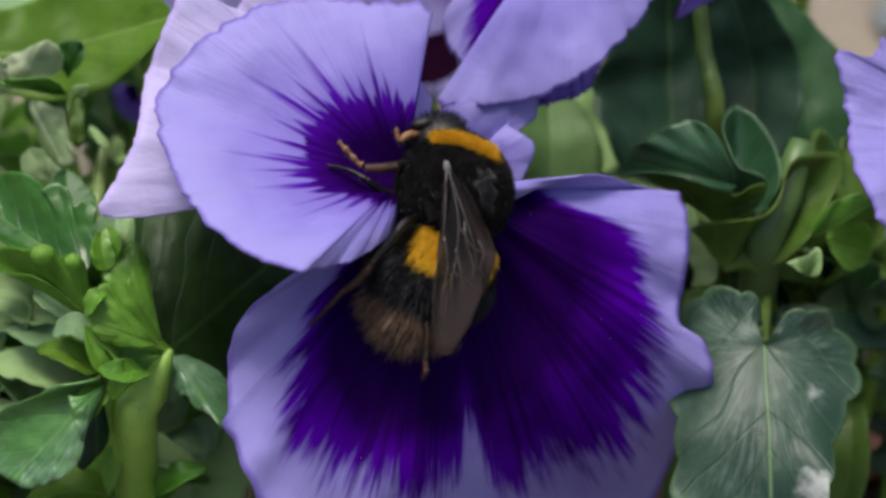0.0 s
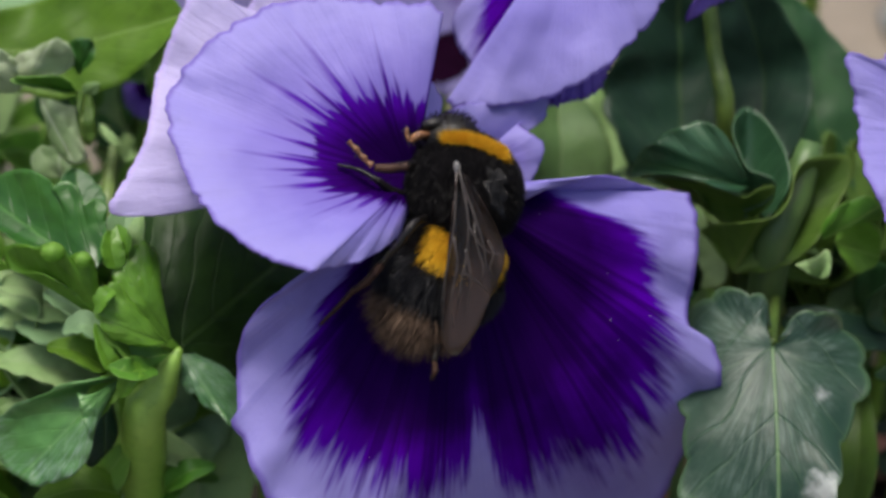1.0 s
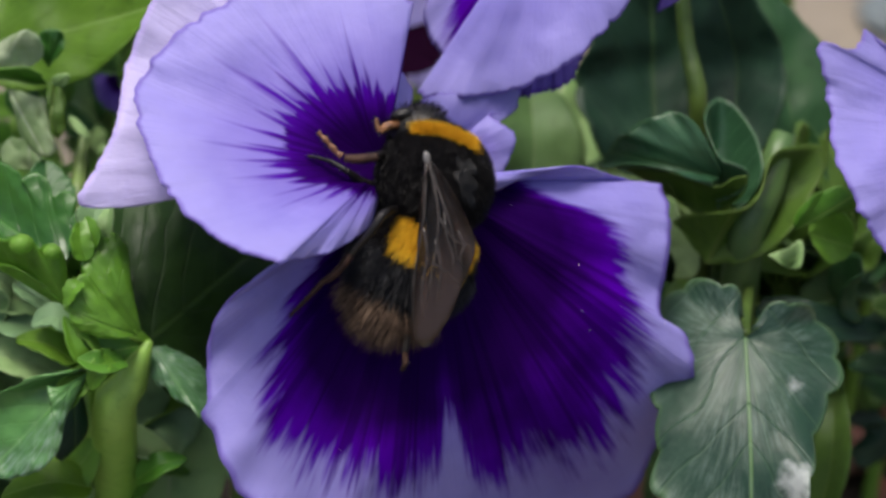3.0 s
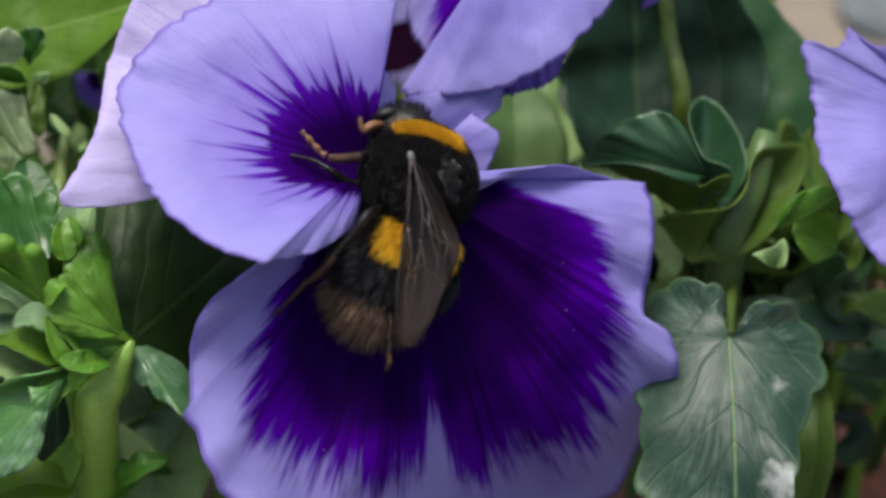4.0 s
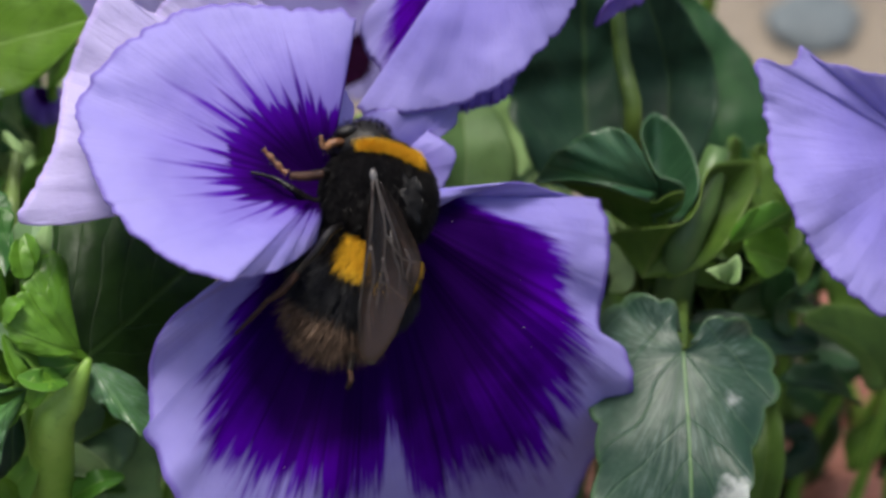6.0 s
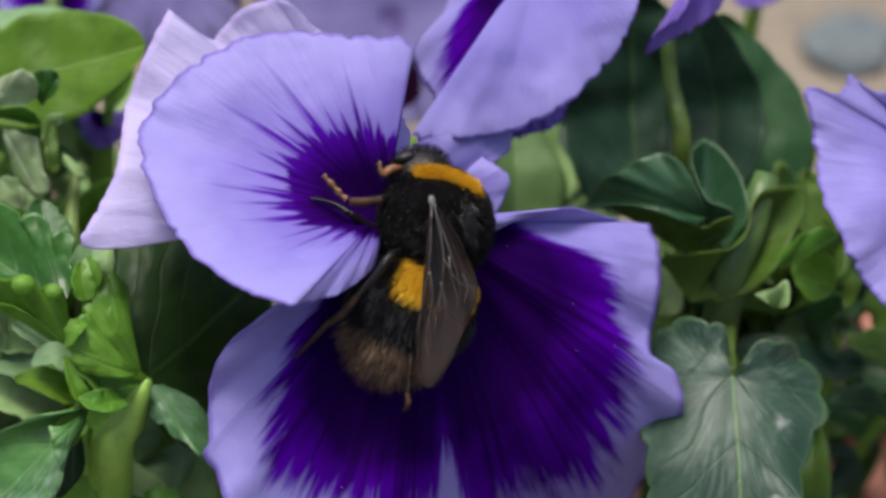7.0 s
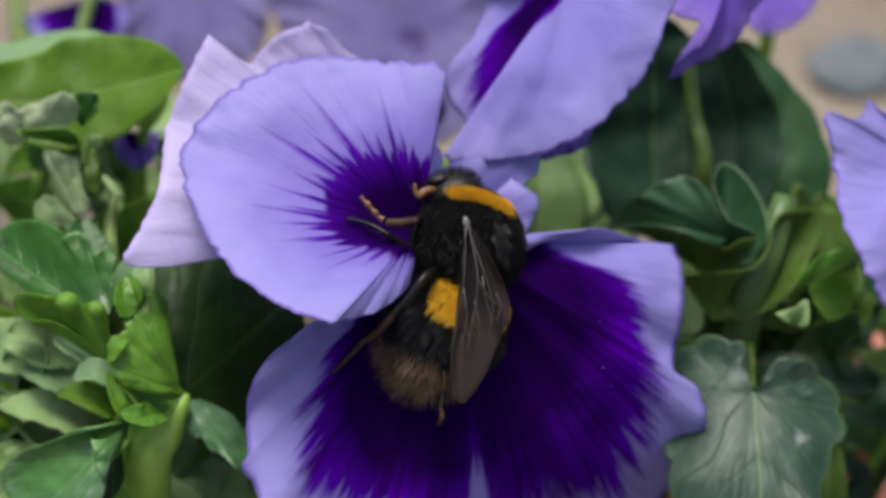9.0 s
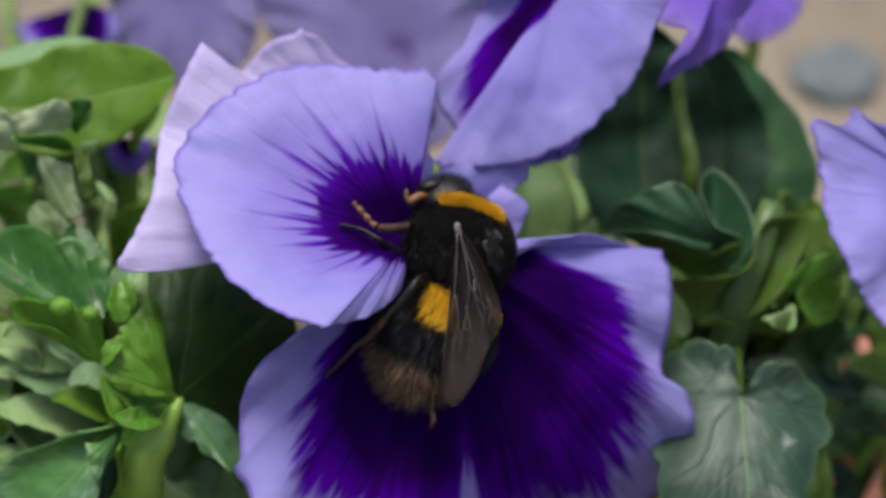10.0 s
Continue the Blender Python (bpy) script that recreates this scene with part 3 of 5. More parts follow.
    part("petal", fan("petal", base, (-0.81, 8.04, 2), [
        (-17.98, 16.01, 3, 0.1), (-16.17, 18.76, 4, 0.1), (-14.16, 20.96, 4, 0.1), (-11.73, 21.99, 4, 0.1), (-11.46, 22.27, 4, 0.1), (-11.19, 22, 4, 0.1), (-9.88, 21.48, 4, 0.1), (-8.03, 19.77, 3, 0.1), (-3.42, 18.09, 2, 0.1)],
        petal_back, bow=-0.5, ruffle=0.12, waves=3, seed=4), ob, "pale lilac hind petal", 0.15)
    part("petal", fan("petal", base, (0.3, 5.31, 4), [
        (-0.79, 10.22, 7, 0.3), (0.73, 11.1, 6, 0.25), (3.81, 11.51, 5, 0.2), (7.13, 12.19, 4, 0.2), (7.04, 10.07, 4, 0.3), (5.12, 9.67, 5, 0.5), (6.97, 8.22, 6, 0.55), (6.75, 6.57, 6, 0.6), (5.62, 4.6, 6, 0.7), (4.22, 3.08, 6, 0.8)],
        petal_side, bow=0.8, ruffle=0.08, waves=3, seed=5), ob, "crumpled side petal behind the bee", 0.15)
    grains, rng = [], np.random.RandomState(5)
    faces = []
    vs = low.data.vertices
    for i in rng.choice(np.arange(int(len(vs) * 0.25), len(vs)), 16, replace=False):
        p, r = np.array(vs[int(i)].co) / MM + (0, 0, 0.14), rng.uniform(0.03, 0.05)
        a = len(grains)
        grains += [p + np.array(q) * r for q in ((1, 0, 0), (-1, 0, 0), (0, 1, 0), (0, -1, 0), (0, 0, 1), (0, 0, -1))]
        faces += [(a + x, a + y, a + z) for x, y, z in ((0, 2, 4), (2, 1, 4), (1, 3, 4), (3, 0, 4), (2, 0, 5), (1, 2, 5), (3, 1, 5), (0, 3, 5))]
    tagged(part("pollen", mesh_of("pollen", grains, faces, plain_material("pollen_grain", (0.55, 0.5, 0.42), (0.7, 0.66, 0.55), 900, 0.7)), ob, "scattered pale pollen grains"), kind="stuff")
    c = np.array(claw)
    part("stem", tube("stem", base, [c + (0, 0, 1), c + (0, 2, -4), c + (1, -6, -9), np.array(foot)], [0.9, 1.0, 1.0, 1.2], stem_green), ob, "green flower stem")


main_flower()


def other_flower(label, claw, petals, mat_stem=None, bend=(0, 0, 0)):
    foot = to_ground((claw[0] + bend[0], claw[1] + bend[1], claw[2] + bend[2]))
    ob, base = thing("pansy_flower", foot, label, "flower", "pansies")
    for i, (c, rim, mat, bow, ruf, seed) in enumerate(petals):
        part("petal", fan("petal", base, c, rim, mat, bow=bow, ruffle=ruf, waves=6, seed=seed, teeth=0.26, n=200), ob, "", 0.15)
    c, f = np.array(claw, float), np.array(foot)
    part("stem", tube("stem", base, [c, c * 0.7 + f * 0.3 + np.array(bend) * 0.4 + (0, 2, 0), f * 0.6 + c * 0.4 + np.array(bend) * 0.5, f], [0.7, 0.9, 1.0, 1.2], mat_stem or stem_green), ob)


other_flower("lavender pansy with a violet streak, nodding over its neighbour", (10.07, 27.24, 0), [
    ((9.43, 26.07, 6), [(4.7, 26.35, 3, 0.3), (3.63, 24.57, -2, 0.42), (2.32, 21.74, -3, 0.5), (0.18, 18.99, -3, 0.64), (0.37, 16.57, -2, 0.8), (1.57, 14.25, 2, 0.95), (0.55, 12.31, 4, 0.5), (-0.41, 11.12, 5, 0.3), (3.68, 11.03, 6, 0.18),
        (6.38, 11.42, 6, 0.12), (9.21, 12.4, 7, 0.1), (12.57, 14.77, 7, 0.1), (15.84, 18.57, 6, 0.1), (17.86, 23.36, 5, 0.1), (19.73, 26.46, 4, 0.1)], petal_lower, 0.6, 0.15, 11),
    ((9.86, 26.54, 2), [(3.44, 10.76, 1, 0.1), (7.5, 11.36, 0, 0.1), (11.33, 12.44, 0, 0.1), (12.74, 15.03, -1, 0.1), (14.77, 18.56, -1, 0.1)], petal_violet, 0.0, 0.15, 12),
], bend=(9, 0, -14))
other_flower("violet pansy petal curling on a slender stem", (23.86, 27.93, -4), [
    ((24.17, 27.35, -3), [(17.04, 26.29, -3, 0.1), (18.43, 23.98, -1, 0.1), (20.86, 23.12, 0, 0.1), (21.46, 21.5, 1, 0.1), (19.1, 19.62, 1, 0.1), (18.65, 18.25, 0, 0.1), (20.49, 19.38, -1, 0.1), (24.22, 21.48, -3, 0.1), (26.57, 24.65, -4, 0.1), (28.66, 27.53, -4, 0.1)], petal_violet, 0.8, 0.15, 13),
], bend=(-2, 0, -2))
other_flower("pale lavender pansy beside the leaves", (46.14, 8.06, 0), [
    ((45.68, 8.06, 0), [(43.36, 16.23, 4, 0.2), (40.49, 14.21, 5, 0.2), (37.86, 14.81, 5, 0.2), (35.66, 15.32, 5, 0.2), (34.16, 16.36, 5, 0.2), (33.11, 14.75, 5.5, 0.2), (30.49, 15.35, 6, 0.2), (30.67, 13.15, 6.5, 0.2), (31.2, 10.32, 7, 0.2),
        (31.12, 7.23, 9, 0.2), (31.64, 4.99, 10, 0.2), (33.53, 1.05, 10, 0.2), (35.81, -1.62, 10, 0.2), (37.73, -3.21, 9, 0.2), (40.12, -4.81, 8, 0.2), (44.53, -5.68, 5, 0.2)], petal_side, 0.6, 0.06, 14),
], bend=(4, 0, 0))


# ---- leaves ----
def plant(label, foot, leaves, stems):
    ob, base = thing("pansy_plant", foot, label, "plant", "pansy plants")
    for make in leaves:
        part("leaf", make(base), ob, "", 0.12)
    for pts, radii, mat in stems:
        part("stem", tube("stem", base, pts, radii, mat), ob)
    return ob


def B(spine, half, mat, **more):
    return lambda base: blade("leaf", base, spine, half, mat, **more)


def F(claw, rim, mat, axis, **more):
    return lambda base: fan("leaf", base, claw, [(*p, 1.0) for p in rim], mat, leafy=axis, **more)


plant("leafy pansy plant with dark scalloped leaves", right_foot, [
    F((25.07, -7.56, 4), [(25.24, -5.77, 2), (24.58, -3.88, 3), (22.9, -3.17, 3), (20.44, -3.56, 1), (18.88, -5.8, 1), (18.02, -10.61, 3), (18.19, -15.69, 6), (17.74, -19.08, 7), (20.16, -21.79, 8), (24.35, -22.53, 9), (28.36, -21.14, 8),
        (29.42, -18.45, 9), (30.03, -15.61, 7), (30.84, -13.29, 6), (32.23, -10.94, 5), (32.47, -8.4, 3), (31.03, -5.99, 2), (28.95, -4.74, 4), (26.84, -5.09, 4), (25.78, -6.59, 4)], leaf_powder_sheen, (0, -1, 26), bow=0.8, ruffle=0.10, waves=5, teeth=0.0, seed=21, n=220, scallop=(17, 0.85)),
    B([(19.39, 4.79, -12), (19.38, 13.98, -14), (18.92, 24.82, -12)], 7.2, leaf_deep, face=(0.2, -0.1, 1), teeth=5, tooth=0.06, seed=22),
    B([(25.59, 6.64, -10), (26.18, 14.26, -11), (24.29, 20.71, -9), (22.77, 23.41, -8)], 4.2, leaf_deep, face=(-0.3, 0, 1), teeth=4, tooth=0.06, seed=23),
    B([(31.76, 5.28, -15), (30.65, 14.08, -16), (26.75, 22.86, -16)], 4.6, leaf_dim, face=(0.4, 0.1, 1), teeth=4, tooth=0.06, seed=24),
    F((23.69, 5.0, 0), [(22.82, 4.26, 1), (20.93, 4.85, 2), (18.93, 5.64, 2), (16.34, 6.1, 1), (14.14, 5.85, -3), (14.84, 7.28, -2), (15.49, 8.28, -1), (16.04, 8.47, 0), (16.85, 9.28, 0), (17.88, 9.68, 1), (18.77, 9.96, 1), (19.44, 10.23, 1), (20.46, 9.91, 2), (21.4, 9.21, 2), (22.12, 8.14, 2), (22.59, 7.12, 1), (23.69, 6.17, 0)], leaf_glossy, (-1, 0.25, 11), seed=25, bow=0.9, ruffle=0.12, waves=4, teeth=0.05, n=130, rings=22),
    F((23.51, 2.59, -1), [(24.88, 2.5, 0), (25.86, 3.31, 0), (26.44, 4.46, 1), (26.79, 5.8, 1), (26.65, 7.53, 0), (26.04, 9.19, -1), (24.98, 10.78, -2), (23.8, 11.5, -2), (22.79, 10.89, -1), (22.32, 9.67, 0), (22.67, 8.01, 1), (23.37, 6.46, 2), (25.09, 5.74, 2.5), (25.51, 4.96, 2), (24.93, 3.78, 1), (23.17, 3.21, 0)], leaf_glossy, (-0.1, 1, 11), seed=26, bow=-1.6, ruffle=0.12, waves=3, teeth=0.05, n=130, rings=24),
    F((22.26, 2.01, -2), [(20.34, 3.48, -1), (19.48, 4.74, -1), (17.02, 6.02, -2), (15.28, 6.22, -3), (17.4, 5.81, -1), (19.56, 5.34, 0), (21.71, 4.7, 1), (23.22, 4.25, 1.5), (24.29, 4.87, 1.8), (25.38, 5.05, 2), (25.28, 3.78, 1), (24.07, 2.58, 0)], leaf_olive, (-0.8, 0.5, 12), seed=28, bow=-0.8, ruffle=0.1, waves=3, teeth=0.05, n=100, rings=22),
    F((22.84, -1.85, -3), [(21.59, -0.49, -2), (20.68, 0.87, -2), (20.0, 1.55, -2), (21.03, 2.04, -1), (22.95, 2.22, 0), (25.29, 2.57, 1), (26.63, 3.79, 1), (27.42, 6.28, 0), (28.45, 7.31, -1), (30.17, 7.63, -2), (32.14, 7.68, -3), (32.33, 5.95, -3), (31.1, 3.64, -2), (29.38, 0.91, -1), (27.49, -0.91, -2), (24.9, -1.93, -3)], leaf_olive, (0.4, 1, 12), seed=27, bow=-0.8, ruffle=0.12, waves=3, teeth=0.05, n=110, rings=22),
    F((28.61, -2.12, 3), [(27.81, -1.77, 4), (27.14, -1.24, 4), (26.79, -1.11, 4), (27.58, -0.8, 4), (28.41, -0.44, 5), (29.02, 0.09, 5), (29.37, -0.09, 5), (29.46, -0.87, 5), (29.2, -1.93, 5), (28.91, -2.2, 4)], leaf_pale, (1, -0.2, 3), seed=29, bow=0.4, ruffle=0.05, waves=2, teeth=0.05, n=80, rings=14),
    F((19.97, -0.5, -6), [(19.68, 1.58, -6), (19.49, 3.11, -6), (20.23, 3.66, -6), (20.74, 2.36, -5), (21.06, 1.72, -5), (21.9, 0.43, -5), (22.37, -0.76, -5), (22.33, -2.33, -5), (21.55, -3.07, -5), (20.45, -3.0, -6), (21.05, -2.54, -6.5), (21.88, -1.88, -6.5), (21.69, -0.96, -6.5), (20.81, -0.31, -7)], leaf_pale, (0.2, 1, 8), seed=31, bow=0.3, ruffle=0.08, waves=3, teeth=0.05, n=100, rings=18),
    F((29.4, 0.92, 1), [(29.13, 1.27, 1), (29.52, 2.47, 2), (30.43, 3.48, 3), (31.76, 4.1, 3), (32.82, 4.27, 3), (33.75, 3.57, 3), (33.79, 2.47, 2), (32.59, 3.05, 2), (31.03, 2.69, 2), (30.07, 1.59, 1)], leaf_fresh, (0.8, 0.5, 6), seed=30, bow=0.5, ruffle=0.12, waves=3, teeth=0.05, n=90, rings=22, scallop=(6, 0.25)),
    F((30.69, 0.7, -1), [(30.89, 2.5, 0), (32.08, 2.89, 1), (33.42, 2.04, 1), (34.27, 0.47, 0), (33.76, -1.33, -1), (32.4, -1.7, -1), (31.27, -0.43, -1)], leaf_young, (0.9, -0.3, 6), seed=130, bow=-0.6, ruffle=0.1, waves=3, teeth=0.05, n=90, rings=22, scallop=(4, 0.2)),
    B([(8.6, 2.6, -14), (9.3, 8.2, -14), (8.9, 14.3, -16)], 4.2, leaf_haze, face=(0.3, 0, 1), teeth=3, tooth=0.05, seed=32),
    B([(34.66, -6.26, -15), (31.08, -2.9, -17), (27.42, 0.02, -19)], 3.4, leaf_mid, face=(0.1, 0.5, 1), teeth=4, tooth=0.08, seed=36),
    B([(27.19, -5.54, -6), (31.97, -6.86, -4), (38.21, -7.46, -8)], 2.0, leaf_deep, face=(0, 0.8, 1), teeth=3, tooth=0.05, seed=34),
    B([(32.3, -23.5, -6), (33.4, -16.65, -5), (34.0, -10.67, -8)], 1.7, leaf_olive, face=(-0.6, 0, 1), teeth=3, tooth=0.05, seed=35),
], [([(20.63, 21.02, -3), (21.52, 14.78, -5), (22.46, 8.83, -6), right_foot], [0.6, 0.7, 0.8, 1.2], stem_shade),
    ([(29.07, 8.7, -3), (27.47, 3.67, -3), (25.9, -1.82, -5), right_foot], [1.0, 1.5, 1.6, 1.8], stem_dark),
    ([(25.33, -7.37, 2), (26.28, -4.57, -4), (27.08, -1.85, -8)], [0.4, 0.45, 0.5], stem_shade)])

left_foot = to_ground((-25.26, -16.58, 0))
